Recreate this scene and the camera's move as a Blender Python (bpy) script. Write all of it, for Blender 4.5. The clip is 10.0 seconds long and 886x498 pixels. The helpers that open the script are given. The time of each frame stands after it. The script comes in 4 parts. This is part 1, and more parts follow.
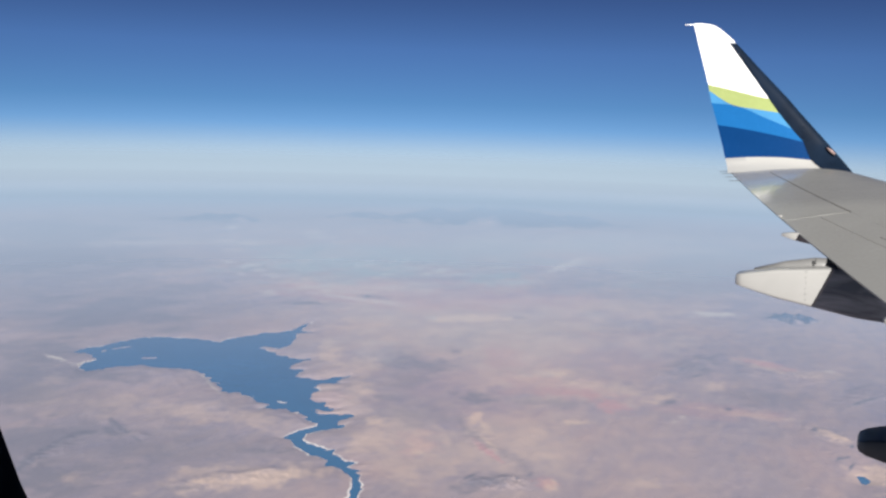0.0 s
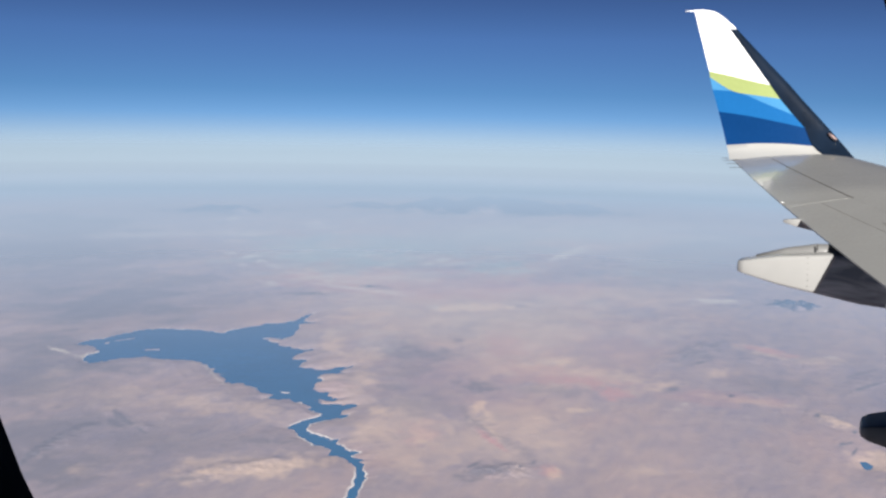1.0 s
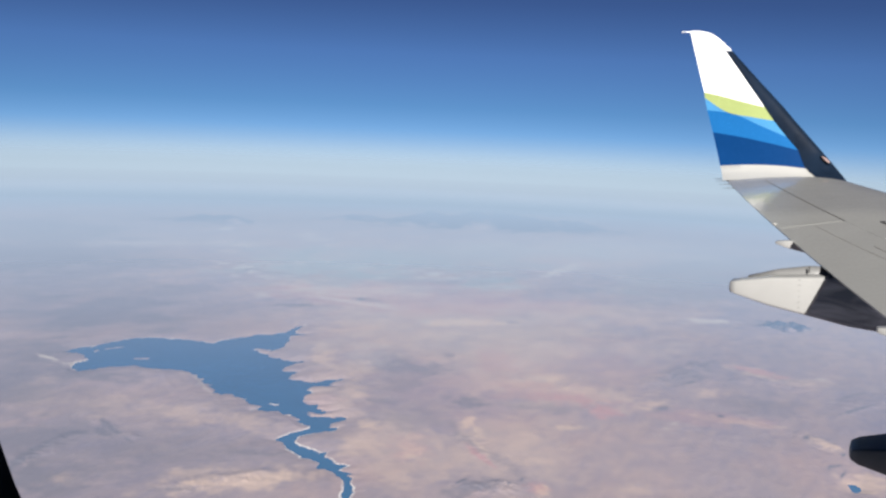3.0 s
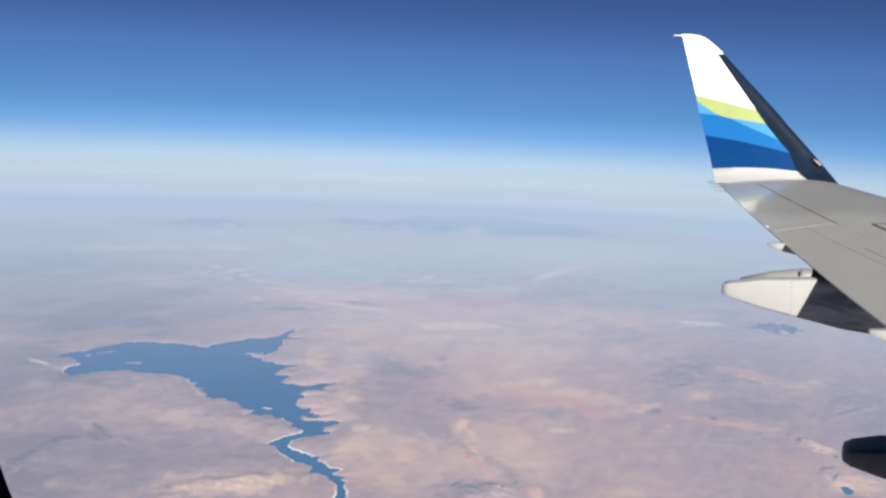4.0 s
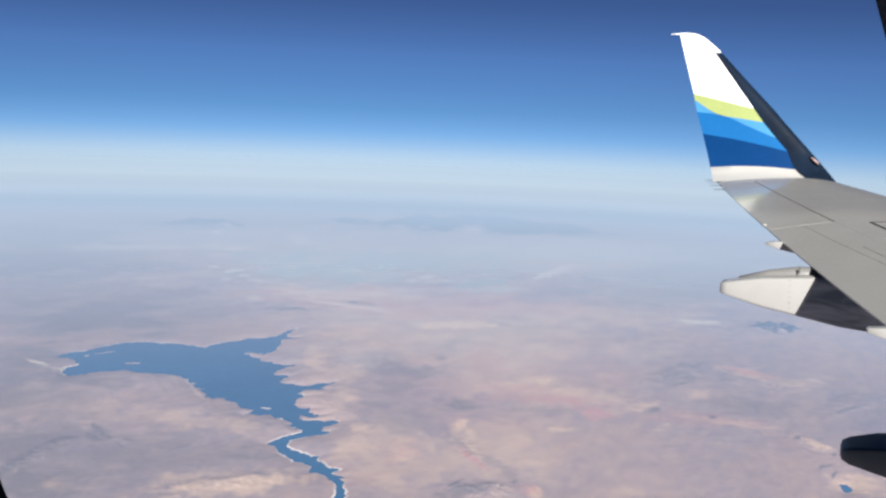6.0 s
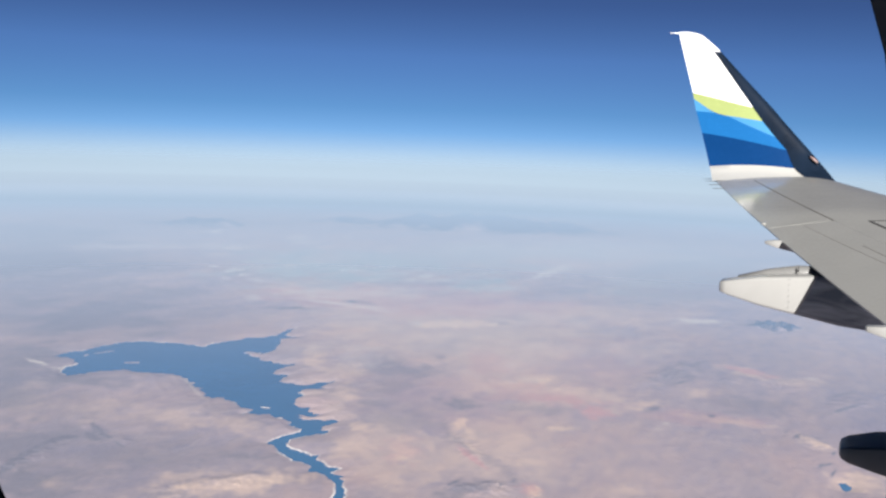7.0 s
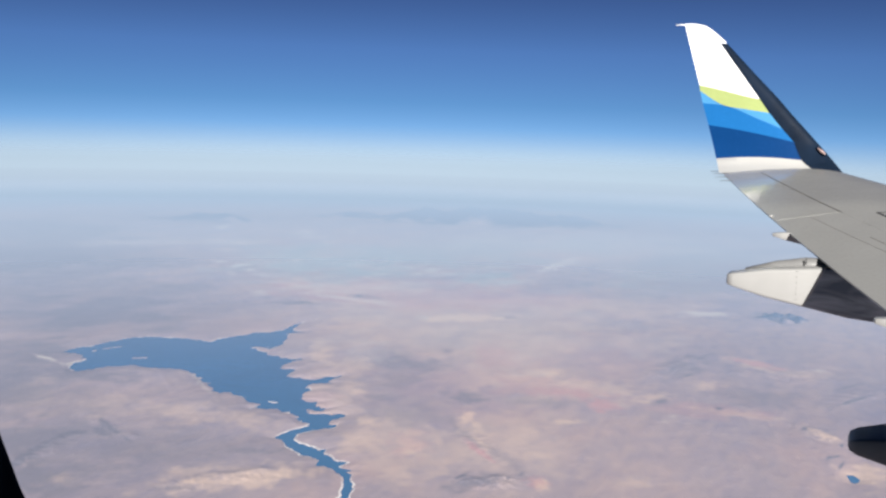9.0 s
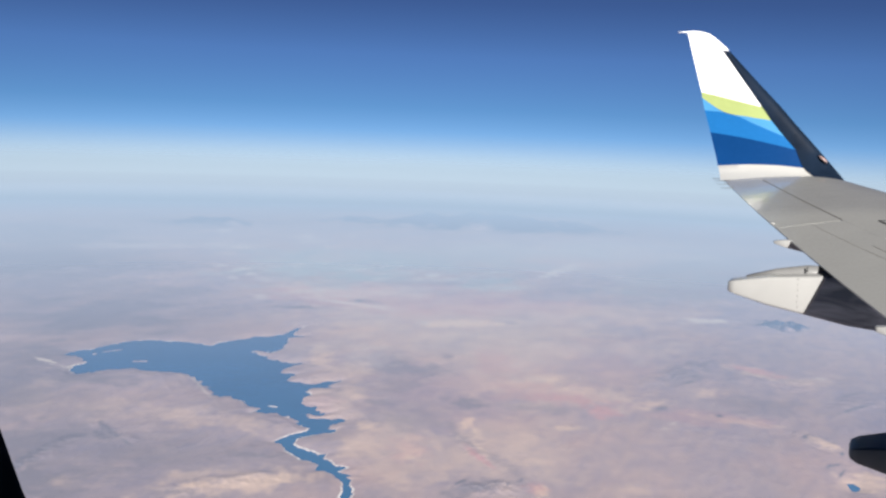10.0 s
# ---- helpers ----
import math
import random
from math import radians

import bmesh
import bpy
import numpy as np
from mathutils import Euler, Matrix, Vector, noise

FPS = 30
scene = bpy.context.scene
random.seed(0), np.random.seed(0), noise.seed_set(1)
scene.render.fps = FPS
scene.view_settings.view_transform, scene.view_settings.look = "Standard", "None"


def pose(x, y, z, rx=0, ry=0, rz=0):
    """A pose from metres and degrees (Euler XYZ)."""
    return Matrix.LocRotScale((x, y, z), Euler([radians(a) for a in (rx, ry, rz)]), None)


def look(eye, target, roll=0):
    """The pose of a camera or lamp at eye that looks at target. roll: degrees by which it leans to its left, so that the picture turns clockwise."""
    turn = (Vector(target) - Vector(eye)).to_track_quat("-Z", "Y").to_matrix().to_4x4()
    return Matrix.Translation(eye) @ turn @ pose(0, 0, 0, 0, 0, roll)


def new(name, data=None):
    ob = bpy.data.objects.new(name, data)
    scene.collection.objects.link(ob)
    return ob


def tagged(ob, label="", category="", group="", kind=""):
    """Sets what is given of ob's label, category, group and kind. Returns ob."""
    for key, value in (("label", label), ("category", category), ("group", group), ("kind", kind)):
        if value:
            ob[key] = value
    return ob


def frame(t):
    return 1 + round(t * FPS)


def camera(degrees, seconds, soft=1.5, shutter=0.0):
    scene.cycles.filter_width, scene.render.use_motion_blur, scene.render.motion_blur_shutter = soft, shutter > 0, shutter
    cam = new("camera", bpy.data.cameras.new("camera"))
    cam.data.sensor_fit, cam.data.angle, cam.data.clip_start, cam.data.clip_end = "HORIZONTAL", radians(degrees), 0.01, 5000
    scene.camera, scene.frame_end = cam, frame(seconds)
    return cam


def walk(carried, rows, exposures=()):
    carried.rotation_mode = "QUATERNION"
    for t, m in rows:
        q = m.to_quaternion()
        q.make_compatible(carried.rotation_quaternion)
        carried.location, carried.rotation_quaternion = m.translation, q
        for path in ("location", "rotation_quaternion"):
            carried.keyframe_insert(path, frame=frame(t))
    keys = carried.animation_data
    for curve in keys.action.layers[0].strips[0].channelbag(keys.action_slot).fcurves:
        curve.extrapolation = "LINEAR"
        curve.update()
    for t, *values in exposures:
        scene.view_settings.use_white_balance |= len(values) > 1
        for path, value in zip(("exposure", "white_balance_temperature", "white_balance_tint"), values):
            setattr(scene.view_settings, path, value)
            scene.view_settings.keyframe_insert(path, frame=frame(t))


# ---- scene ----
EYE = 137.5          # the land is built at 1:80, so that 11 km of height fit the lens's reach
GLOBE = 79600.0      # the earth's radius at that scale

cam = camera(52, 10.0, soft=2.5)
walk(cam, [
    (0, pose(0.0025, 0, EYE, 82.039, -1.724, 24.581)),
    (0.5, pose(0.0020, 0, EYE, 82.070, -1.718, 24.365)),
    (1, pose(0.0042, 0, EYE, 81.365, -1.227, 24.622)),
    (1.5, pose(0.0020, 0, EYE, 81.772, -1.721, 24.470)),
    (2, pose(-0.0005, 0, EYE, 82.043, -2.176, 24.485)),
    (2.5, pose(0.0008, 0, EYE, 82.174, -2.343, 24.449)),
    (4, pose(-0.0005, 0, EYE, 82.513, -2.384, 23.876)),
    (4.5, pose(-0.0010, 0, EYE, 82.573, -2.237, 23.661)),
    (5, pose(-0.0008, 0, EYE, 82.467, -2.138, 23.778)),
    (5.5, pose(0.0002, 0, EYE, 82.481, -2.218, 23.788)),
    (7, pose(0.0020, 0, EYE, 82.427, -2.190, 23.706)),
    (7.5, pose(0.0004, 0, EYE, 81.920, -1.571, 24.390)),
    (8, pose(-0.0006, 0, EYE, 82.216, -1.729, 24.086)),
    (8.5, pose(0.0010, 0, EYE, 82.197, -1.643, 23.939)),
    (9, pose(-0.0017, 0, EYE, 82.037, -1.816, 24.053)),
    (9.5, pose(-0.0037, 0, EYE, 82.295, -2.091, 24.073)),
    (10, pose(-0.0032, 0, EYE, 82.368, -2.191, 24.174)),
], exposures=[(0, 1.27), (0.5, 1.32), (2, 1.26), (2.5, 1.28), (4, 1.45), (5, 1.45), (7.5, 1.46), (10, 1.43)])

# ---------------------------------------------------------------- light
SUN_TO = Vector((0.52, -1.0, 0.56)).normalized()
sun_elev = math.asin(SUN_TO.z)
sun_turn = math.atan2(SUN_TO.x, SUN_TO.y)

world = bpy.data.worlds.new("sky")
scene.world = world
world.use_nodes = True
wn, wl = world.node_tree.nodes, world.node_tree.links
wn.clear()
w_out = wn.new("ShaderNodeOutputWorld")
w_bg = wn.new("ShaderNodeBackground")
w_sky = wn.new("ShaderNodeTexSky")
w_sky.sky_type = "NISHITA"
w_sky.sun_disc = False
w_sky.sun_elevation = sun_elev
w_sky.sun_rotation = sun_turn
w_sky.altitude = 11000
w_sky.air_density = 1.0
w_sky.dust_density = 0.5
w_sky.ozone_density = 1.0
w_co = wn.new("ShaderNodeTexCoord")
w_add = wn.new("ShaderNodeVectorMath")
w_add.operation = "ADD"
w_add.inputs[1].default_value = (0, 0, 0.058)     # from this height the horizon dips by 3.3 degrees
wl.new(w_co.outputs["Generated"], w_add.inputs[0])
wl.new(w_add.outputs[0], w_sky.inputs[0])
w_xyz = wn.new("ShaderNodeSeparateXYZ")
wl.new(w_co.outputs["Generated"], w_xyz.inputs[0])
w_mr = wn.new("ShaderNodeMapRange")
w_mr.inputs["From Min"].default_value, w_mr.inputs["From Max"].default_value = -0.06, 0.34
wl.new(w_xyz.outputs[2], w_mr.inputs[0])
w_thin = wn.new("ShaderNodeValToRGB")              # the air thins out fast above this height
stops = ((0.0, (0.375, 0.325, 0.255)), (0.03, (0.435, 0.370, 0.303)), (0.06, (0.455, 0.408, 0.345)), (0.135, (0.305, 0.385, 0.39)), (0.2, (0.245, 0.352, 0.378)), (0.34, (0.256, 0.344, 0.42)), (0.48, (0.20, 0.253, 0.338)), (1.0, (0.15, 0.19, 0.265)))
while len(w_thin.color_ramp.elements) < len(stops):
    w_thin.color_ramp.elements.new(0.5)
for el, (at, col) in zip(w_thin.color_ramp.elements, stops):
    el.position, el.color = at, (*col, 1)
wl.new(w_mr.outputs[0], w_thin.inputs[0])
w_mul = wn.new("ShaderNodeMix")
w_mul.data_type, w_mul.blend_type = "RGBA", "MULTIPLY"
w_mul.inputs[0].default_value = 1
wl.new(w_sky.outputs[0], w_mul.inputs[6]), wl.new(w_thin.outputs[0], w_mul.inputs[7])
wl.new(w_mul.outputs[2], w_bg.inputs[0])
w_bg.inputs[1].default_value = 0.083
wl.new(w_bg.outputs[0], w_out.inputs[0])

sun = new("sun", bpy.data.lights.new("sun", "SUN"))
sun.data.energy = 5.0
sun.data.angle = radians(0.53)
sun.data.color = (1.0, 0.95, 0.88)
sun.matrix_world = look((0, -60, EYE + 60), Vector((0, -60, EYE + 60)) - SUN_TO)


# ---------------------------------------------------------------- materials
def material(name):
    m = bpy.data.materials.new(name)
    m.use_nodes = True
    return m, m.node_tree.nodes, m.node_tree.links, m.node_tree.nodes["Principled BSDF"]


def paint(name, colour, rough=0.3, metal=0.0, dirt=0.12, scale=3.0, coat=0.0, stretch=(1, 1, 1)):
    """Painted or bare sheet: broad grime, fine grain in the gloss, a little bump."""
    m, n, l, p = material(name)
    co = n.new("ShaderNodeTexCoord")
    mp = n.new("ShaderNodeMapping")
    mp.inputs["Scale"].default_value = stretch
    l.new(co.outputs["Object"], mp.inputs[0])
    big, fine = n.new("ShaderNodeTexNoise"), n.new("ShaderNodeTexNoise")
    big.inputs["Scale"].default_value, big.inputs["Detail"].default_value = scale, 6
    fine.inputs["Scale"].default_value, fine.inputs["Detail"].default_value = scale * 22, 4
    l.new(mp.outputs[0], big.inputs[0]), l.new(mp.outputs[0], fine.inputs[0])
    ramp = n.new("ShaderNodeValToRGB")
    ramp.color_ramp.elements[0].position, ramp.color_ramp.elements[1].position = 0.3, 0.7
    ramp.color_ramp.elements[0].color = (*[c * (1 - dirt) for c in colour], 1)
    ramp.color_ramp.elements[1].color = (*colour, 1)
    l.new(big.outputs[0], ramp.inputs[0])
    l.new(ramp.outputs[0], p.inputs["Base Color"])
    mr = n.new("ShaderNodeMapRange")
    mr.inputs["To Min"].default_value, mr.inputs["To Max"].default_value = rough * 0.75, rough * 1.3
    l.new(fine.outputs[0], mr.inputs[0]), l.new(mr.outputs[0], p.inputs["Roughness"])
    bump = n.new("ShaderNodeBump")
    bump.inputs["Strength"].default_value, bump.inputs["Distance"].default_value = 0.06, 0.004
    l.new(fine.outputs[0], bump.inputs["Height"]), l.new(bump.outputs[0], p.inputs["Normal"])
    p.inputs["Metallic"].default_value = metal
    p.inputs["Coat Weight"].default_value = coat
    p.inputs["Coat Roughness"].default_value = 0.06
    return m


WING_GREY = paint("wing_grey", (0.226, 0.225, 0.214), 0.42, dirt=0.09, scale=1.1, coat=0.22, stretch=(1.3, 0.7, 1))
WHITE = paint("white_paint", (0.82, 0.82, 0.82), 0.25, dirt=0.06)
LIME = paint("lime_paint", (0.26, 0.31, 0.118), 0.25, dirt=0.06)
SKY_BLUE = paint("sky_blue_paint", (0.052, 0.20, 0.385), 0.25, dirt=0.06)
BLUE = paint("blue_paint", (0.009, 0.097, 0.275), 0.25, dirt=0.06)
NAVY = paint("navy_paint", (0.002, 0.031, 0.117), 0.25, dirt=0.08)


def lacquered_tip(m):
    """Glossier outer skin, its coat normal tilted so the mirrored winglet fits the camera's view."""
    n, l = m.node_tree.nodes, m.node_tree.links
    p = n["Principled BSDF"]
    co = n.new("ShaderNodeTexCoord").outputs["Object"]
    xyz = n.new("ShaderNodeSeparateXYZ")
    l.new(co, xyz.inputs[0])
    out = n.new("ShaderNodeMapRange")
    out.interpolation_type = "SMOOTHSTEP"
    out.inputs["From Min"].default_value, out.inputs["From Max"].default_value = 11.6, 12.6
    out.inputs["To Min"].default_value, out.inputs["To Max"].default_value = 0.22, 1.0
    l.new(xyz.outputs[1], out.inputs[0]), l.new(out.outputs[0], p.inputs["Coat Weight"])
    ripple = n.new("ShaderNodeTexNoise")
    ripple.inputs["Scale"].default_value, ripple.inputs["Detail"].default_value = 5.0, 3
    l.new(co, ripple.inputs[0])
    tilt, wave, both = n.new("ShaderNodeMath"), n.new("ShaderNodeMath"), n.new("ShaderNodeMath")
    tilt.operation, wave.operation, both.operation = "MULTIPLY", "MULTIPLY", "ADD"
    tilt.inputs[1].default_value, wave.inputs[1].default_value = 0.118, 0.010
    l.new(xyz.outputs[1], tilt.inputs[0]), l.new(ripple.outputs[0], wave.inputs[0])
    l.new(tilt.outputs[0], both.inputs[0]), l.new(wave.outputs[0], both.inputs[1])
    bump = n.new("ShaderNodeBump")
    bump.inputs["Strength"].default_value, bump.inputs["Distance"].default_value = 1.0, 1.0
    l.new(both.outputs[0], bump.inputs["Height"]), l.new(bump.outputs[0], p.inputs["Coat Normal"])


lacquered_tip(WING_GREY)
for band in (WHITE, LIME, SKY_BLUE, BLUE, NAVY):      # pearl paint under lacquer: a coloured sheen that throws light on the wing
    band.node_tree.nodes["Principled BSDF"].inputs["Metallic"].default_value = 0.22
    band.node_tree.nodes["Principled BSDF"].inputs["Specular IOR Level"].default_value = 0.2
BARE = paint("bare_metal", (0.30, 0.31, 0.33), 0.22, metal=1.0, dirt=0.2)
# the dark sky mirrored in the bare metal strip is put into this colour
DARK_EDGE = paint("dark_edge", (0.007, 0.013, 0.025), 0.14, dirt=0.4, scale=2.0)
DARK_EDGE.node_tree.nodes["Principled BSDF"].inputs["Specular IOR Level"].default_value = 0.35
FAIRING = paint("fairing_paint", (0.25, 0.249, 0.241), 0.34, dirt=0.08, scale=4, coat=0.15)
FOOT_PAINT = paint("foot_paint", (0.30, 0.297, 0.285), 0.4, dirt=0.05, scale=2)
# fuselage shade painted into the inboard fairing's colour; also used on the strip joints
SHADE_AND_JOINT = paint("shade_and_joint_paint", (0.05, 0.068, 0.082), 0.5, dirt=0.35, scale=5)
FAINT = paint("filled_joint", (0.19, 0.184, 0.172), 0.5, dirt=0.2, scale=8)
GROOVE = paint("hinge_groove", (0.115, 0.108, 0.10), 0.6)
PALE_EDGE = paint("pale_edge_paint", (0.285, 0.282, 0.265), 0.45, dirt=0.3, scale=9)
COVER = paint("cover_grey", (0.15, 0.15, 0.148), 0.4, dirt=0.2)
SEAM = paint("seam_black", (0.03, 0.03, 0.03), 0.6)
TRIM = paint("cabin_plastic", (0.10, 0.10, 0.11), 0.5, dirt=0.1)
# unseen skin, coloured dark to dim the light bounced onto the fairings
SKIN = paint("fuselage_paint", (0.015, 0.05, 0.11), 0.3, dirt=0.08)
LENS = paint("lamp_glass", (0.24, 0.17, 0.16), 0.12)


def math_node(n, l, op, a, b):
    k = n.new("ShaderNodeMath")
    k.operation = op
    for i, v in enumerate((a, b)):
        if isinstance(v, (int, float)):
            k.inputs[i].default_value = v
        else:
            l.new(v, k.inputs[i])
    return k.outputs[0]


def mix_colour(n, l, fac, a, b):
    k = n.new("ShaderNodeMix")
    k.data_type = "RGBA"
    for i, v in ((0, fac), (6, a), (7, b)):
        if isinstance(v, (int, float)):
            k.inputs[i].default_value = v
        elif isinstance(v, tuple):
            k.inputs[i].default_value = (*v, 1)
        else:
            l.new(v, k.inputs[i])
    return k.outputs[2]


def noise_node(n, l, vec, scale, detail=6, rough=0.6, dist=0.0):
    k = n.new("ShaderNodeTexNoise")
    k.inputs["Scale"].default_value, k.inputs["Detail"].default_value = scale, detail
    k.inputs["Roughness"].default_value, k.inputs["Distortion"].default_value = rough, dist
    l.new(vec, k.inputs[0])
    return k.outputs[0]


def ramp_node(n, l, fac, stops):
    k = n.new("ShaderNodeValToRGB")
    e = k.color_ramp.elements
    while len(e) < len(stops):
        e.new(0.5)
    for s, (pos, c) in zip(e, stops):
        s.position, s.color = pos, (*c, 1)
    l.new(fac, k.inputs[0])
    return k.outputs[0]


def attr_node(n, name):
    k = n.new("ShaderNodeAttribute")
    k.attribute_name = name
    return k.outputs["Fac"]


def desert():
    m, n, l, p = material("desert_soil")
    view_stretch = n.new("ShaderNodeMapping")           # soil pattern stretched along the camera's view, against foreshortening
    view_stretch.inputs["Rotation"].default_value = (0, 0, radians(-24))
    view_stretch.inputs["Scale"].default_value = (1.25, 0.62, 1)
    l.new(n.new("ShaderNodeTexCoord").outputs["Object"], view_stretch.inputs[0])
    co = view_stretch.outputs[0]
    broad = noise_node(n, l, co, 0.0055, 5, 0.55, 0.3)
    hue = noise_node(n, l, co, 0.014, 5, 0.6, 0.3)
    mid = noise_node(n, l, co, 0.045, 6, 0.6, 0.3)
    fine = noise_node(n, l, co, 0.28, 5, 0.6, 0.2)
    base = ramp_node(n, l, broad, [(0.30, (0.196, 0.166, 0.183)), (0.5, (0.242, 0.198, 0.205)), (0.7, (0.290, 0.226, 0.216))])
    tint = ramp_node(n, l, hue, [(0.32, (0.86, 0.89, 0.98)), (0.5, (1.0, 0.99, 0.99)), (0.66, (1.12, 1.03, 0.96))])
    tone = ramp_node(n, l, mid, [(0.3, (0.93, 0.94, 0.96)), (0.5, (0.99, 0.98, 0.99)), (0.68, (1.05, 1.03, 1.02))])
    grit = ramp_node(n, l, fine, [(0.3, (0.945, 0.945, 0.955)), (0.5, (1.0, 1.0, 1.0)), (0.7, (1.045, 1.04, 1.035))])
    patchy = ramp_node(n, l, noise_node(n, l, co, 0.10, 5, 0.58, 0.4), [(0.36, (0.90, 0.92, 0.965)), (0.5, (1.0, 0.995, 0.99)), (0.64, (1.08, 1.06, 1.005))])
    c = base
    for layer in (tint, tone, patchy, grit):
        mul = n.new("ShaderNodeMix")
        mul.data_type, mul.blend_type = "RGBA", "MULTIPLY"
        mul.inputs[0].default_value = 1
        l.new(c, mul.inputs[6]), l.new(layer, mul.inputs[7])
        c = mul.outputs[2]
    # relief put into the colour: darker ribs between the washes, stronger in hilly parts
    rib = n.new("ShaderNodeTexNoise")
    rib.noise_type = "RIDGED_MULTIFRACTAL"
    rib.inputs["Scale"].default_value, rib.inputs["Detail"].default_value = 0.028, 5
    rib.inputs["Roughness"].default_value, rib.inputs["Distortion"].default_value = 0.6, 0.5
    l.new(co, rib.inputs[0])
    ribs = n.new("ShaderNodeMapRange")
    ribs.inputs["From Min"].default_value, ribs.inputs["From Max"].default_value = 0.8, 1.4
    l.new(rib.outputs[0], ribs.inputs[0])
    hilly = n.new("ShaderNodeMapRange")
    hilly.inputs["From Min"].default_value, hilly.inputs["From Max"].default_value = 0.35, 0.65
    hilly.inputs["To Min"].default_value, hilly.inputs["To Max"].default_value = 0.03, 0.34
    l.new(hue, hilly.inputs[0])
    c = mix_colour(n, l, math_node(n, l, "MULTIPLY", ribs.outputs[0], hilly.outputs[0]), c, (0.165, 0.135, 0.148))
    # pale dry washes that wander between the hills
    vein = noise_node(n, l, co, 0.016, 6, 0.55, 1.2)
    off = math_node(n, l, "ABSOLUTE", math_node(n, l, "SUBTRACT", vein, 0.5), 0)
    wash = math_node(n, l, "MAXIMUM", math_node(n, l, "SUBTRACT", 1.0, math_node(n, l, "MULTIPLY", off, 55.0)), 0.0)
    c = mix_colour(n, l, math_node(n, l, "MULTIPLY", wash, 0.16), c, (0.33, 0.265, 0.235))
    for name, col in (("ochre", (0.435, 0.325, 0.252)), ("red_soil", (0.335, 0.195, 0.19)), ("rock_and_shade", (0.130, 0.119, 0.138)), ("pale_sand", (0.37, 0.325, 0.29)), ("far_dark_tint", (0.010, 0.034, 0.075)), ("farm_plain", (0.20, 0.245, 0.25)), ("bleached_rim", (0.52, 0.48, 0.45))):
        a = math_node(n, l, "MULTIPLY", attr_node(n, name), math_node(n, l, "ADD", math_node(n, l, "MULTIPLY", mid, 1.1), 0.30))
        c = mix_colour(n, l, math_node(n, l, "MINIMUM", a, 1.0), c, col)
    l.new(c, p.inputs["Base Color"])
    p.inputs["Roughness"].default_value = 0.95
    p.inputs["Specular IOR Level"].default_value = 0.1
    bump = n.new("ShaderNodeBump")
    bump.inputs["Strength"].default_value, bump.inputs["Distance"].default_value = 0.10, 1.0
    l.new(fine, bump.inputs["Height"]), l.new(bump.outputs[0], p.inputs["Normal"])
    return m


def lake_water():
    m, n, l, p = material("lake_water")
    co = n.new("ShaderNodeTexCoord").outputs["Object"]
    k = noise_node(n, l, co, 0.02, 4)
    c = ramp_node(n, l, k, [(0.35, (0.006, 0.078, 0.172)), (0.65, (0.009, 0.090, 0.196))])
    l.new(c, p.inputs["Base Color"])
    p.inputs["Roughness"].default_value = 0.25
    bump = n.new("ShaderNodeBump")
    bump.inputs["Strength"].default_value, bump.inputs["Distance"].default_value = 0.15, 0.1
    l.new(noise_node(n, l, co, 1.5, 3), bump.inputs["Height"]), l.new(bump.outputs[0], p.inputs["Normal"])
    return m


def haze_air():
    """Painted haze: a see-through sheet with opacity and colour set by viewing slope."""
    m, n, l, p = material("painted_haze")
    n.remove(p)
    clear, mix, haze_tint = n.new("ShaderNodeBsdfTransparent"), n.new("ShaderNodeMixShader"), n.new("ShaderNodeBsdfDiffuse")
    # haze colour painted by viewing slope, evening out the sheet's own sun shading
    l.new(ramp_node(n, l, attr_node(n, "air_slope"), [(0.036, (0.143, 0.185, 0.227)), (0.106, (0.167, 0.216, 0.268)), (0.131, (0.189, 0.243, 0.302)), (0.152, (0.217, 0.282, 0.357)), (0.173, (0.267, 0.353, 0.460)), (0.187, (0.318, 0.424, 0.560)), (0.199, (0.345, 0.465, 0.622)), (0.222, (0.358, 0.470, 0.632)), (0.289, (0.382, 0.497, 0.668)), (0.45, (0.35, 0.47, 0.685)), (0.66, (0.29, 0.39, 0.61))]), haze_tint.inputs["Color"])
    l.new(attr_node(n, "haze_alpha"), mix.inputs[0])
    l.new(clear.outputs[0], mix.inputs[1]), l.new(haze_tint.outputs[0], mix.inputs[2])
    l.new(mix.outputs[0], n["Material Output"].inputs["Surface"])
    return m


def pale_roofs():
    m, n, l, p = material("pale_roofs")
    k = n.new("ShaderNodeNewGeometry").outputs["Random Per Island"]
    l.new(ramp_node(n, l, k, [(0.0, (0.26, 0.30, 0.31)), (0.6, (0.44, 0.45, 0.45)), (1.0, (0.78, 0.77, 0.76))]), p.inputs["Base Color"])
    p.inputs["Roughness"].default_value = 0.8
    return m




def clear_acrylic():
    """A thin clear pane: what little it takes away is all that it shows."""
    m, n, l, p = material("clear_acrylic")
    n.remove(p)
    clear = n.new("ShaderNodeBsdfTransparent")
    clear.inputs["Color"].default_value = (0.985, 0.99, 1.0, 1)
    l.new(clear.outputs[0], n["Material Output"].inputs["Surface"])
    return m


PANE = clear_acrylic()
ROOFS = pale_roofs()
DESERT, WATER, AIR = desert(), lake_water(), haze_air()


# ---------------------------------------------------------------- mesh helpers
def thing(name, label, category, group="", kind="", at=(0, 0, EYE)):
    ob = tagged(new(name), label, category, group, kind)
    ob.location = at
    return ob


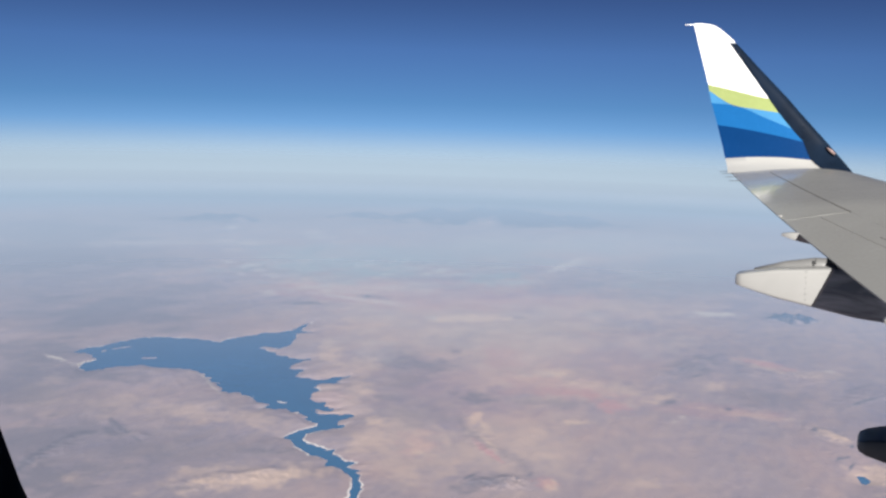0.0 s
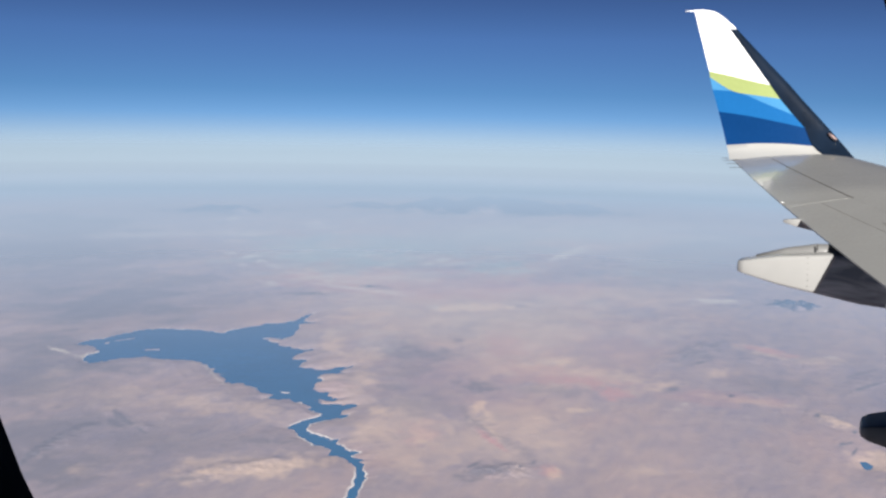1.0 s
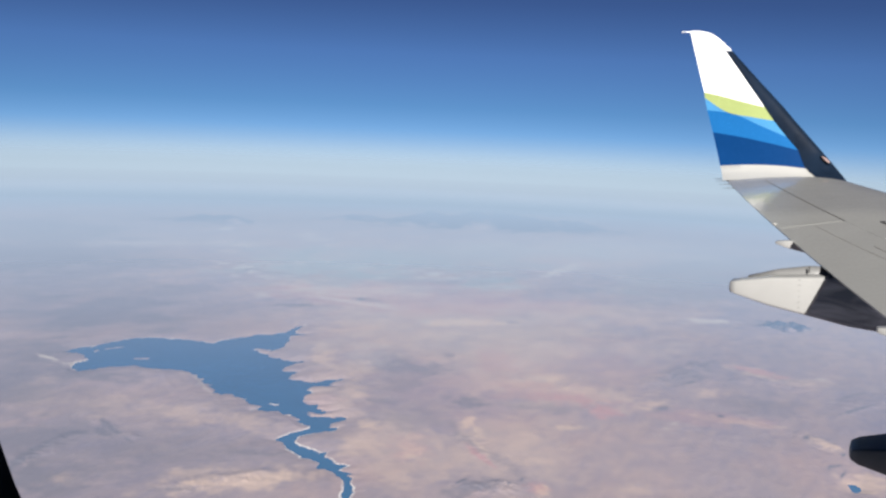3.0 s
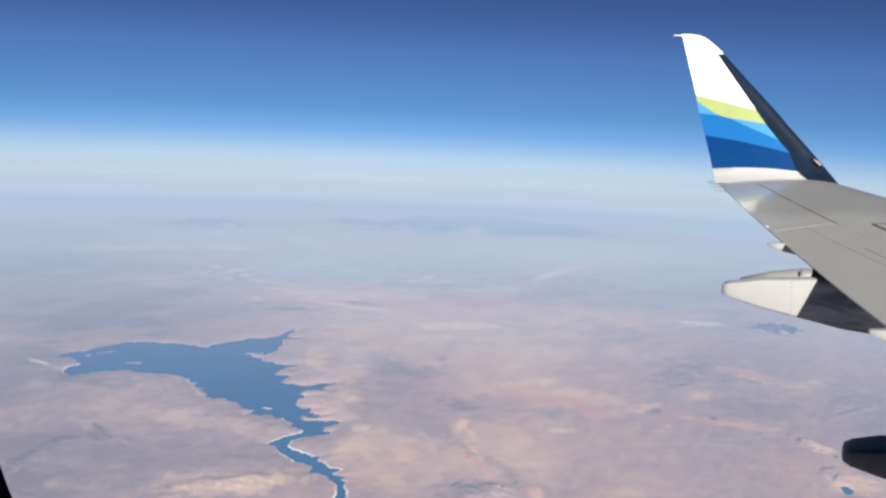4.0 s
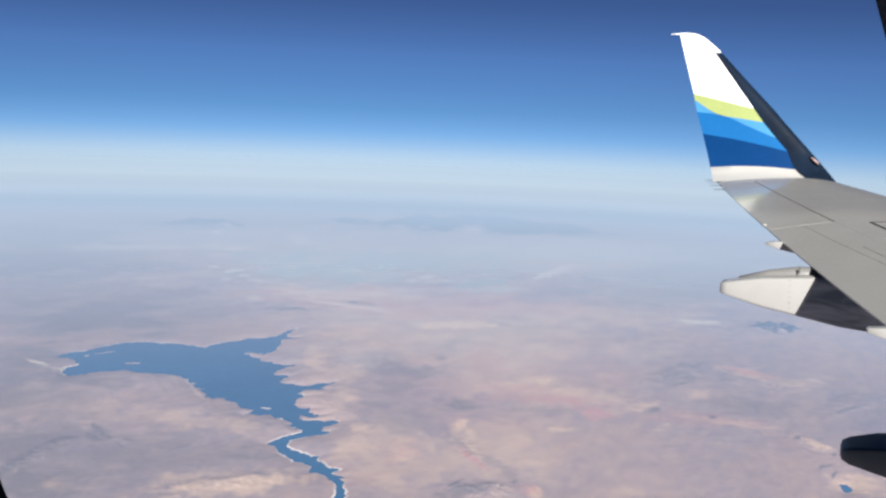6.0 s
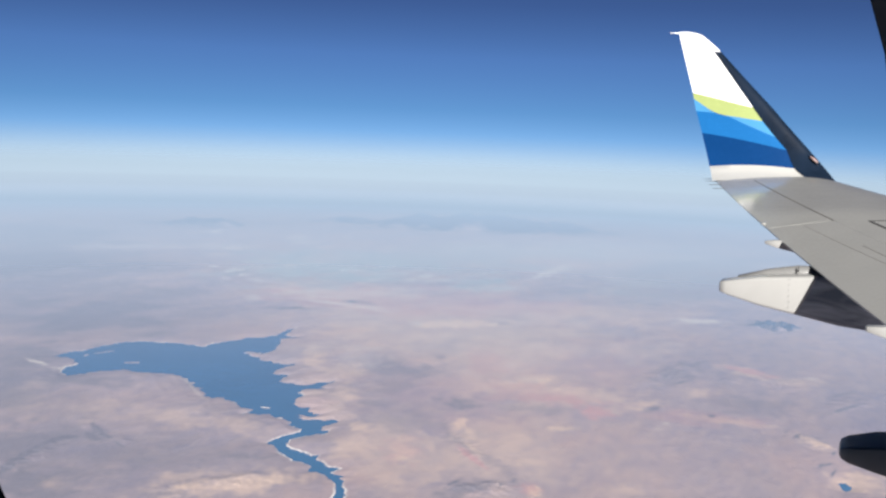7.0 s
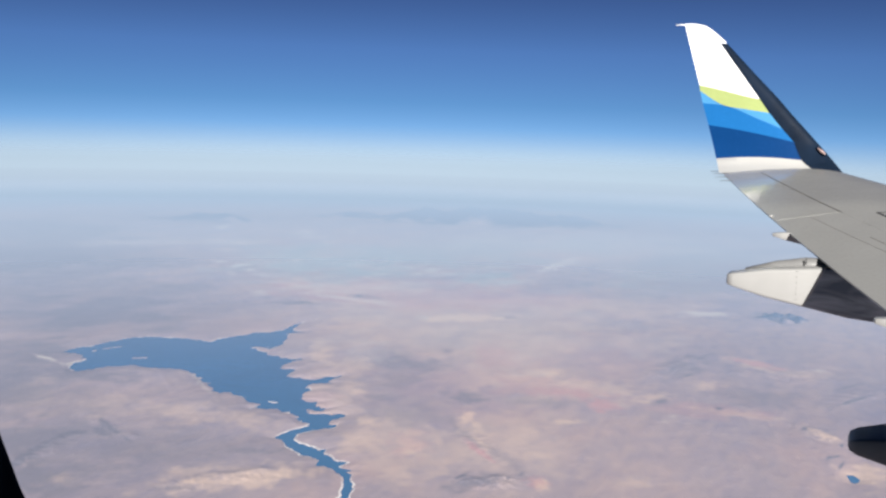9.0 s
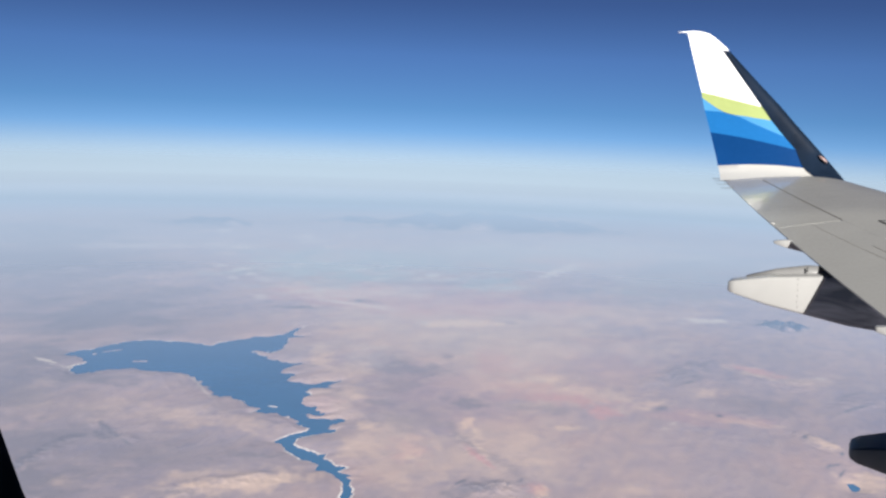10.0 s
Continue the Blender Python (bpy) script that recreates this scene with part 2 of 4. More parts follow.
def part(name, bm, mat, parent=None, label="", smooth=True):
    me = bpy.data.meshes.new(name)
    bmesh.ops.recalc_face_normals(bm, faces=bm.faces)
    bm.to_mesh(me)
    bm.free()
    me.materials.append(mat)
    for f in me.polygons:
        f.use_smooth = smooth
    ob = new(name, me)
    ob.parent = parent
    if label:
        ob["label"] = label
    return ob


def loft(rings, closed=True, caps=True):
    bm = bmesh.new()
    rows = [[bm.verts.new(p) for p in r] for r in rings]
    k = len(rows[0])
    for a, b in zip(rows, rows[1:]):
        for i in range(k if closed else k - 1):
            bm.faces.new((a[i], a[(i + 1) % k], b[(i + 1) % k], b[i]))
    if caps and closed:
        bm.faces.new(rows[0][::-1])
        bm.faces.new(rows[-1])
    return bm


def tube(points, radius):
    """A thin rod along points, with its own radius at each."""
    rings = []
    for i, p in enumerate(points):
        p = Vector(p)
        ahead = (Vector(points[min(i + 1, len(points) - 1)]) - Vector(points[max(i - 1, 0)])).normalized()
        side = ahead.cross(Vector((0, 0, 1))).normalized()
        up = side.cross(ahead)
        r = radius[i] if isinstance(radius, (list, tuple)) else radius
        rings.append([p + r * (math.cos(a) * side + math.sin(a) * up) for a in [j * math.pi / 4 for j in range(8)]])
    return loft(rings)


def sharp(ob, angle=35):
    """Smooth shading that keeps hard edges hard."""
    ob.data.set_sharp_from_angle(angle=radians(angle))
    return ob


# ---------------------------------------------------------------- land
def lattice_noise(x, y, seed):
    """Gradient noise on arrays, about -1 to 1."""
    rng = np.random.RandomState(seed)
    perm = rng.permutation(1024)
    ang = rng.rand(1024) * 2 * np.pi
    gx, gy = np.cos(ang), np.sin(ang)
    xi, yi = np.floor(x).astype(np.int64), np.floor(y).astype(np.int64)
    xf, yf = x - xi, y - yi
    u, v = xf ** 3 * (xf * (xf * 6 - 15) + 10), yf ** 3 * (yf * (yf * 6 - 15) + 10)

    def corner(i, j):
        h = perm[(perm[(xi + i) & 1023] + yi + j) & 1023]
        return gx[h] * (xf - i) + gy[h] * (yf - j)
    a = corner(0, 0) * (1 - u) + corner(1, 0) * u
    b = corner(0, 1) * (1 - u) + corner(1, 1) * u
    return (a * (1 - v) + b * v) * 1.5


def fbm(x, y, size, octaves, seed, gain=0.5):
    total, amp = np.zeros_like(x), 1.0
    for o in range(octaves):
        f = 2 ** o / size
        total += amp * lattice_noise(x * f + 17.3 * o, y * f - 9.1 * o, seed + o)
        amp *= gain
    return total


def ridged(x, y, size, octaves, seed):
    total, amp = np.zeros_like(x), 1.0
    for o in range(octaves):
        f = 2 ** o / size
        total += amp * (1 - np.abs(lattice_noise(x * f + 5.7 * o, y * f + 3.3 * o, seed + o)) * 2)
        amp *= 0.5
    return total


def gullies(x, y, turn, size, seed):
    """Sharp ribs that run across the hill's length."""
    c, s = math.cos(radians(turn)), math.sin(radians(turn))
    return ridged((x * c + y * s) * 1.6, (-x * s + y * c) * 0.5, size, 4, seed)


# lake shores fitted to the camera's view: x, y metres from below the aircraft
NORTH_SHORE = [(-384.9, 376.6), (-394.8, 382.6), (-402.3, 382.7), (-408.0, 382.3), (-407.8, 387.1), (-407.9, 393.6), (-403.2, 398.1), (-404.0, 404.3), (-402.6,
    419.0), (-399.4, 430.0), (-389.8, 437.9), (-375.8, 441.3), (-361.3, 445.1), (-350.3, 444.9), (-352.2, 454.5), (-348.5, 462.3), (-343.3, 478.9), (-334.5,
    488.5), (-331.2, 498.6), (-335.1, 512.6), (-333.6, 522.2), (-330.0, 507.6), (-326.9, 497.4), (-317.4, 497.6), (-324.1, 489.3), (-318.5, 479.6), (-309.6,
    460.2), (-311.5, 452.1), (-324.8, 446.3)]
EAST_SHORE = [(-309.4, 440.3), (-299.2, 437.1), (-291.3, 434.3), (-281.1, 437.6), (-282.0, 429.5), (-281.5, 419.7), (-279.2, 414.1), (-270.3, 415.3), (-268.2,
    403.2), (-259.2, 402.2), (-251.4, 404.4), (-249.7, 411.8), (-242.0, 419.1), (-244.4, 407.3), (-239.9, 403.8), (-248.0, 398.9), (-247.8, 390.5), (-242.9,
    388.7), (-244.1, 381.0), (-236.1, 371.3), (-228.2, 370.6), (-226.8, 366.2), (-218.8, 364.7), (-221.9, 359.9), (-229.2, 358.6), (-220.7, 355.6), (-217.1,
    357.7), (-207.1, 361.6), (-206.1, 356.4), (-209.1, 351.8), (-207.7, 347.9), (-203.6, 348.5), (-203.0, 341.6), (-208.4, 335.9)]
EAST_BANK = [(-210.4, 333.0), (-212.0, 327.8), (-209.9, 321.5), (-205.5, 318.3), (-198.5, 316.7), (-193.5, 314.9), (-191.1, 317.8), (-189.9, 313.9), (-184.8,
    311.5), (-180.1, 307.6), (-175.5, 308.8), (-176.5, 303.3), (-169.5, 302.4), (-171.1, 299.5), (-167.6, 298.2), (-166.0, 293.8), (-162.1, 289.0), (-160.0,
    284.1)]
WEST_BANK = [(-162.7, 282.6), (-166.1, 288.7), (-169.4, 295.2), (-175.3, 297.8), (-182.1, 300.9), (-185.2, 299.9), (-186.6, 304.7), (-194.1, 308.5), (-196.2,
    306.6), (-202.0, 310.9), (-207.5, 313.2), (-214.5, 318.9), (-218.6, 319.0), (-217.7, 324.5), (-217.4, 330.7), (-214.6, 335.9)]
SOUTH_SHORE = [(-213.0, 339.5), (-216.0, 342.3), (-224.4, 347.7), (-233.3, 352.2), (-238.9, 352.0), (-250.5, 349.2), (-250.4, 355.5), (-258.2, 356.1), (-271.4,
    362.5), (-283.4, 362.3), (-295.0, 370.7), (-305.9, 377.9), (-317.9, 385.1), (-325.0, 386.2), (-334.2, 383.3), (-346.9, 379.7), (-352.3, 382.1), (-358.8,
    375.3), (-366.8, 363.6), (-371.1, 355.5), (-381.0, 359.1), (-383.3, 368.9)]
RIVER = [(-161.3, 285.3, 1.5), (-157.4, 270.2, 1.7), (-152.4, 254.9, 1.6), (-134.8, 245.7, 1.7)]
ISLANDS = [(-394.6, 392.1, -394.7, 393.6, 1.6), (-393.9, 399.0, -389.1, 408.5, 1.3), (-363.0, 391.6, -359.1, 395.4, 2.0), (-249.8, 361.1, -245.9, 361.3, 1.1)]


def away_from_segments(x, y, pts):
    best = np.full_like(x, 1e9)
    for (ax, ay), (bx, by) in zip(pts, pts[1:]):
        dx, dy = bx - ax, by - ay
        k = np.clip(((x - ax) * dx + (y - ay) * dy) / (dx * dx + dy * dy + 1e-9), 0, 1)
        best = np.minimum(best, np.hypot(x - ax - k * dx, y - ay - k * dy))
    return best


def shore_distance(x, y):
    """Signed distance to the water's edge: below zero in the lake and the river."""
    wild = np.where(y < 335, 0.45, 1.0)
    wx = x + 1.1 * wild * fbm(x, y, 7, 5, 61, 0.62)
    wy = y + 2.6 * wild * fbm(x, y, 7, 5, 71, 0.62)
    ring = NORTH_SHORE + EAST_SHORE + EAST_BANK + WEST_BANK + SOUTH_SHORE
    ring = ring + ring[:1]
    inside = np.zeros(x.shape, bool)
    for (ax, ay), (bx, by) in zip(ring, ring[1:]):
        if ay != by:
            inside ^= ((ay > wy) != (by > wy)) & (wx < (bx - ax) * (wy - ay) / (by - ay) + ax)
    d = away_from_segments(wx, wy, ring)
    d = np.where(inside, -d, d)
    rx, ry = x + 1.0 * fbm(x, y, 8, 4, 81), y + 1.3 * fbm(x, y, 8, 4, 91)
    for (ax, ay, ar), (bx, by, br) in zip(RIVER, RIVER[1:]):
        dx, dy = bx - ax, by - ay
        k = np.clip(((rx - ax) * dx + (ry - ay) * dy) / (dx * dx + dy * dy), 0, 1)
        d = np.minimum(d, np.hypot(rx - ax - k * dx, ry - ay - k * dy) - 0.85 * (ar + k * (br - ar)))
    for ax, ay, bx, by, r in ISLANDS:
        d = np.maximum(d, r * (0.8 + 0.5 * fbm(x, y, 3, 3, 97)) - away_from_segments(x, y, [(ax, ay), (bx, by)]))
    return d


def blob(x, y, cx, cy, rx, ry, turn, seed, rag=0.5):
    """A ragged patch of soil or rock, 1 in its middle and 0 outside."""
    c, s = math.cos(radians(turn)), math.sin(radians(turn))
    u, v = ((x - cx) * c + (y - cy) * s) / rx, (-(x - cx) * s + (y - cy) * c) / ry
    d = np.hypot(u, v) + rag * fbm(x, y, 0.7 * math.sqrt(rx * ry), 5, seed, 0.62)
    k = np.clip((1.45 - d) / 1.25, 0, 1)
    return k * k * (3 - 2 * k)


# ponds: x, y, half widths
PONDS = [(12.6, 392, 2.0, 4)]
# patches of soil, rock and painted shade: x, y, half length, half width, turn, strength (hills: height)
OCHRE_A = [(-123, 462, 27.6, 17.9, -167, 0.5), (-179, 482, 26.7, 19.6, 97, 0.3), (-202, 664, 57.0, 30.7, -138, 0.35), (-145, 327, 19.4, 11.8, 112, 0.3),
    (-193, 560, 91.7, 71.2, 81, 0.34), (-184, 678, 90.8, 51.6, -151, 0.3), (-156, 456, 35.9, 32.9, 153, 0.35), (-128, 362, 45.1, 27.2, 117, 0.3), (-172, 344,
    37.1, 20.2, 116, 0.3), (-230, 379, 58.0, 17.1, 122, 0.25), (-244, 591, 32.3, 15.6, -143, 0.9), (-167, 448, 18.1, 13.6, 149, 0.4), (-120, 450, 18.1, 8.4, -176,
    0.5), (-97, 443, 11.5, 8.0, -158, 0.3), (-150, 466, 19.0, 13.0, -164, 0.55), (-144, 479, 12.3, 8.4, 109, 0.8)]
OCHRE_B = [(-155, 384, 12.0, 3.8, 112, 0.7), (-146, 375, 15.4, 3.9, 130, 0.6), (-152, 371, 12.1, 3.4, 117, 0.35), (-191, 356, 7.3, 6.3, 115, 0.6), (-163, 340,
    18.5, 8.0, 116, 0.55), (-123, 367, 33.1, 15.0, 115, 0.42), (-135, 354, 12.2, 1.9, 135, 0.6), (-117, 349, 10.0, 2.9, 148, 0.45), (-156, 352, 17.9, 3.2, 128,
    0.35), (-254, 630, 72.6, 39.3, -140, 0.3), (-291, 535, 43.5, 27.4, 116, 0.3), (-111, 401, 8.2, 4.2, -153, 0.7), (-129, 459, 24.6, 11.1, -172, 0.6), (-98, 323,
    5.4, 2.8, 114, 0.95), (-82, 461, 12.5, 6.3, 62, 0.51), (-41, 454, 20.2, 5.9, -177, 0.41)]
OCHRE_C = [(0, 440, 11.1, 4.6, 130, 0.65), (17, 396, 14.7, 9.0, 75, 0.58), (-66, 342, 9.1, 5.6, -140, 0.31), (-41, 562, 17.1, 10.4, 146, 0.41), (-11, 556,
    15.8, 9.3, -155, 0.31), (-352, 310, 31.9, 12.1, 141, 0.27), (-312, 319, 20.0, 15.5, 164, 0.27), (-275, 326, 24.0, 12.5, -180, 0.34), (-239, 330, 14.3, 8.1,
    157, 0.34), (-199, 275, 26.0, 9.7, 46, 0.61), (-222, 270, 13.1, 5.9, 53, 0.41), (-279, 458, 28.1, 7.6, 122, 0.45), (-226, 400, 20.9, 8.3, 120, 0.45), (-247,
    440, 17.5, 13.0, 117, 0.4), (-178, 331, 20.5, 11.1, 135, 0.4), (-153, 308, 15.6, 7.7, 116, 0.35)]
OCHRE_D = [(-61, 500, 11.5, 7.6, 62, 0.31), (-242, 541, 24.1, 19.8, 54, 0.3), (-261, 241, 6.5, 4.7, 166, 0.37), (-181, 497, 39.0, 15.3, 113, 0.3), (-370, 641,
    55.7, 44.7, 172, 0.55), (-290, 604, 39.0, 30.7, -158, 0.35), (-325, 580, 29.7, 24.8, 109, 0.25)]
OCHRE = OCHRE_A + OCHRE_B + OCHRE_C + OCHRE_D
RED_A = [(-102, 435, 11.8, 8.4, 111, 0.7), (-122, 448, 19.8, 9.5, -171, 0.6), (-138, 444, 12.6, 10.6, -162, 0.5), (-133, 345, 11.8, 2.3, 137, 0.7), (-184,
    498, 41.6, 14.5, 111, 0.3), (-40, 566, 16.0, 8.1, 153, 0.6), (-360, 642, 59.1, 45.3, -178, 0.5), (-185, 430, 65.1, 36.5, 111, 0.16), (-135, 544, 63.4, 40.8,
    90, 0.14), (-236, 372, 22.9, 16.9, 125, 0.15), (-54, 453, 33.1, 13.8, -169, 0.25), (-163, 340, 17.1, 8.4, 115, 0.25), (-146, 449, 27.8, 23.9, -178, 0.3),
    (-100, 324, 5.9, 4.3, 119, 0.5), (-323, 657, 94.1, 55.4, -140, 0.32), (-267, 657, 84.7, 57.5, 47, 0.32)]
RED = RED_A
# dark rock, with hill shadows and the view's dimmer left side painted in
DARK_A = [(-379, 325, 67.0, 18.5, 141, 0.55), (-297, 266, 44.6, 23.5, 146, 0.6), (-271, 237, 25.4, 16.6, 157, 0.65), (-842, 761, 176.3, 96.1, 141, 0.7),
    (-716, 720, 88.0, 77.1, 161, 0.5), (-249, 291, 40.9, 19.2, -168, 0.25), (-698, 630, 97.9, 73.3, 153, 0.9), (-622, 674, 55.5, 46.9, 147, 0.6), (-493, 473,
    88.7, 68.3, 159, 0.7), (-415, 369, 55.9, 26.5, 143, 0.6), (-336, 305, 47.9, 26.7, 146, 0.3), (-282, 266, 37.2, 26.4, 159, 0.3), (-424, 517, 65.0, 58.4, 159,
    0.25), (-212, 458, 16.8, 13.6, -136, 0.6), (-232, 457, 25.9, 12.0, 116, 0.45), (-213, 494, 7.1, 3.5, 111, 0.45)]
DARK_B = [(-167, 413, 11.7, 9.7, 149, 0.65), (-179, 373, 17.1, 15.1, 46, 0.3), (-157, 373, 16.7, 2.0, 120, 0.35), (-144, 359, 13.8, 2.5, 132, 0.3), (-129,
    349, 13.4, 3.0, 142, 0.28), (-113, 336, 12.5, 2.8, 133, 0.22), (-115, 321, 7.2, 2.4, 158, 0.2), (-121, 312, 12.6, 6.5, 57, 0.6), (-128, 316, 5.9, 1.1, 81,
    0.95), (-108, 329, 2.6, 0.9, 90, 0.95), (-111, 322, 2.3, 0.9, 95, 0.8), (-78, 535, 32.4, 9.5, 82, 0.5), (-83, 524, 11.3, 1.4, 85, 0.8), (-73, 519, 11.4, 1.8,
    68, 0.8), (-73, 563, 16.6, 2.1, 74, 0.6), (-31, 492, 26.0, 17.9, -165, 0.35)]
DARK_C = [(-77, 457, 9.7, 2.9, 80, 0.6), (-49, 460, 3.1, 1.6, 88, 0.9), (-8, 446, 4.6, 1.5, 89, 0.95), (8, 429, 2.6, 1.1, 82, 0.9), (4, 411, 5.7, 1.3, 60,
    0.8), (8, 404, 5.6, 0.7, 81, 0.9), (13, 509, 18.8, 1.7, 62, 0.7), (10, 537, 14.9, 2.0, 61, 0.5), (-352, 349, 21.5, 11.7, -172, 0.55), (-434, 403, 11.3, 7.0,
    147, 0.5), (-286, 293, 13.2, 2.0, 153, 0.95), (-285, 288, 8.9, 6.8, 179, 0.6), (-291, 275, 11.9, 4.5, 96, 0.5), (-291, 260, 12.9, 4.6, 106, 0.5), (-272, 243,
    14.6, 10.1, 104, 0.35), (-256, 279, 29.5, 13.8, -165, 0.4)]
DARK_D = [(-254, 259, 14.4, 4.4, -167, 0.4), (-219, 298, 16.9, 5.2, -160, 0.45), (-217, 254, 8.4, 3.2, -153, 0.4), (-378, 366, 10.3, 5.8, 143, 0.4), (-214,
    299, 1.7, 1.2, 132, 0.8), (-228, 288, 1.4, 1.1, 149, 0.8), (-480, 432, 28.9, 22.0, 105, 0.4), (-471, 483, 27.5, 20.9, 103, 0.4), (-422, 515, 33.6, 19.9, 63,
    0.3), (-539, 475, 28.3, 18.6, 151, 0.45), (-340, 624, 13.6, 9.2, 180, 0.45), (-208, 423, 15.5, 12.3, 109, 0.35), (-204, 390, 11.5, 7.7, -147, 0.35), (-130,
    424, 17.2, 7.8, -162, 0.35), (-221, 265, 5.8, 1.0, 134, 0.13), (-216, 265, 7.4, 1.3, 130, 0.13)]
DARK_E = [(-212, 268, 9.2, 1.6, 132, 0.13), (-210, 271, 5.8, 1.0, 128, 0.13), (-205, 271, 7.4, 1.3, 130, 0.13), (-203, 274, 9.2, 1.6, 126, 0.13), (-200, 278,
    5.8, 1.0, 128, 0.13), (-197, 281, 7.6, 1.3, 124, 0.13), (-193, 281, 9.3, 1.6, 126, 0.13), (-190, 285, 5.8, 1.0, 122, 0.13), (-188, 288, 7.7, 1.3, 124, 0.13),
    (-183, 289, 9.3, 1.7, 126, 0.13), (-180, 293, 5.9, 1.0, 122, 0.13), (-178, 297, 7.8, 1.4, 124, 0.13), (-287, 244, 9.5, 3.0, 121, 1.1), (-293, 260, 14.8, 3.6,
    106, 1.1), (-294, 278, 13.4, 5.1, 85, 0.95), (-286, 288, 9.1, 3.2, 156, 0.9)]
DARK_F = [(-269, 285, 7.5, 1.1, 157, 0.8), (-365, 317, 7.9, 1.0, 152, 0.6), (-366, 328, 8.2, 1.1, 151, 0.5), (-214, 611, 6, 3.8, -136, 0.8), (-347, 622, 8.2,
    7.1, 53, 0.8), (-371, 572, 16.8, 8.8, -145, 0.6), (-533, 839, 18.9, 8.5, 121, 0.7), (-516, 710, 21.7, 18.5, 123, 0.5), (-456, 890, 51.8, 28, -135, 0.3),
    (-286, 798, 7.3, 5, 91, 0.7), (-694, 652, 67.7, 47, -152, 0.7), (-30, 1218, 115.2, 30.2, 46, 0.6), (-106, 942, 200.6, 112.8, 69, 0.4), (-668, 602, 144.1,
    92.7, 146, 0.5), (-511, 506, 106, 85.8, -174, 0.45), (-123, 907, 104.9, 59.3, 60, 0.3)]
DARK = DARK_A + DARK_B + DARK_C + DARK_D + DARK_E + DARK_F
PALE_A = [(-437, 774, 15.5, 12.1, 140, 0.77), (-599, 784, 20.1, 10.8, 164, 0.4), (-578, 941, 23.2, 9.4, 100, 0.45), (-462, 683, 12.1, 5.8, -172, 0.41), (-585,
    1031, 26.1, 5.9, 118, 0.45), (-356, 780, 14.1, 7.3, 111, 0.66), (-469, 669, 14.5, 9.0, 152, 0.48), (-625, 962, 11.9, 6.9, 104, 0.62), (-552, 714, 10.4, 6.6,
    157, 0.57), (-544, 819, 15.9, 6.2, 172, 0.36), (-399, 759, 12.6, 4.5, 115, 0.61), (-740, 960, 28.4, 8.1, 124, 0.69), (-355, 753, 8.6, 7.2, 83, 0.7), (-520,
    707, 17.4, 9.3, 96, 0.78), (-622, 840, 20.6, 11.8, 117, 0.77), (-545, 924, 15.2, 6.7, 93, 0.42)]
PALE_B = [(-386, 709, 6.9, 4.2, 161, 0.59), (-593, 935, 21.8, 12.8, 115, 0.54), (-496, 658, 9.1, 4.2, 134, 0.41), (-386, 727, 14.7, 8.0, 87, 0.55), (-495,
    686, 10.8, 5.8, 150, 0.73), (-428, 932, 17.8, 10.7, 104, 0.48), (-623, 980, 27.6, 10.3, 129, 0.63), (-547, 904, 12.2, 6.3, 128, 0.74), (-472, 728, 12.8, 11.0,
    168, 0.69), (-487, 752, 11.0, 7.1, 136, 0.66), (-239, 575, 105.2, 87.2, 68, 0.22), (-154, 474, 12.9, 7.3, -164, 0.2), (-253, 466, 22.1, 13.7, 117, 0.25),
    (-168, 555, 60.3, 35.6, -152, 0.2), (-302, 1080, 207.0, 126.0, 84, 0.3), (-362, 665, 63.4, 39.0, -159, 0.35)]
PALE_C = [(-440, 913, 85.3, 64.8, 65, 0.3), (-471, 804, 85.8, 64.1, 110, 0.35), (-403, 1046, 66.5, 24.3, 76, 0.35), (-502, 727, 33.0, 29.9, 50, 0.3), (-245,
    592, 29.7, 9.9, -145, 0.35), (-92, 711, 17.6, 7.1, -158, 0.8), (-268, 577, 8.0, 5.7, 106, 0.7), (-67, 434, 2.9, 1.8, 85, 0.4), (-69, 425, 2.7, 1.3, 94, 0.35),
    (-367, 635, 30.3, 7.3, -173, 0.5), (-396, 647, 19.8, 8.1, -164, 0.5), (-324, 613, 19.6, 6.4, -178, 0.4), (-401, 364, 11.6, 2.2, 168, 0.9), (-383, 366, 6.6,
    3.1, 90, 0.8), (-298, 369, 21.4, 1.5, 143, 0.5), (-5, 568, 4.9, 4.0, 48, 0.4)]
PALE_D = [(-265, 893, 62.5, 6.8, 90, 0.8), (-260, 926, 24.6, 4.4, 97, 0.8), (-267, 491, 19.0, 8.7, -173, 0.3), (-356, 610, 31.9, 4.9, 175, 0.6), (-320, 607,
    22.1, 4.4, 167, 0.5), (-481, 791, 13.2, 11.7, 72, 1), (-497, 789, 34.7, 20.5, -138, 0.5), (-441, 773, 28.2, 18.6, -136, 0.45), (-391, 774, 22.4, 14, -136,
    0.4), (-461, 713, 15.8, 13.5, 48, 0.5), (-334, 766, 22, 12.9, -136, 0.4), (-497, 768, 15.9, 7.8, 121, 0.8), (-518, 828, 9.1, 5.4, 118, 0.7), (-442, 822, 8.5,
    5.8, 110, 0.7), (-487, 829, 9.3, 8, 89, 0.6), (-412, 815, 8.4, 6.6, 95, 0.6)]
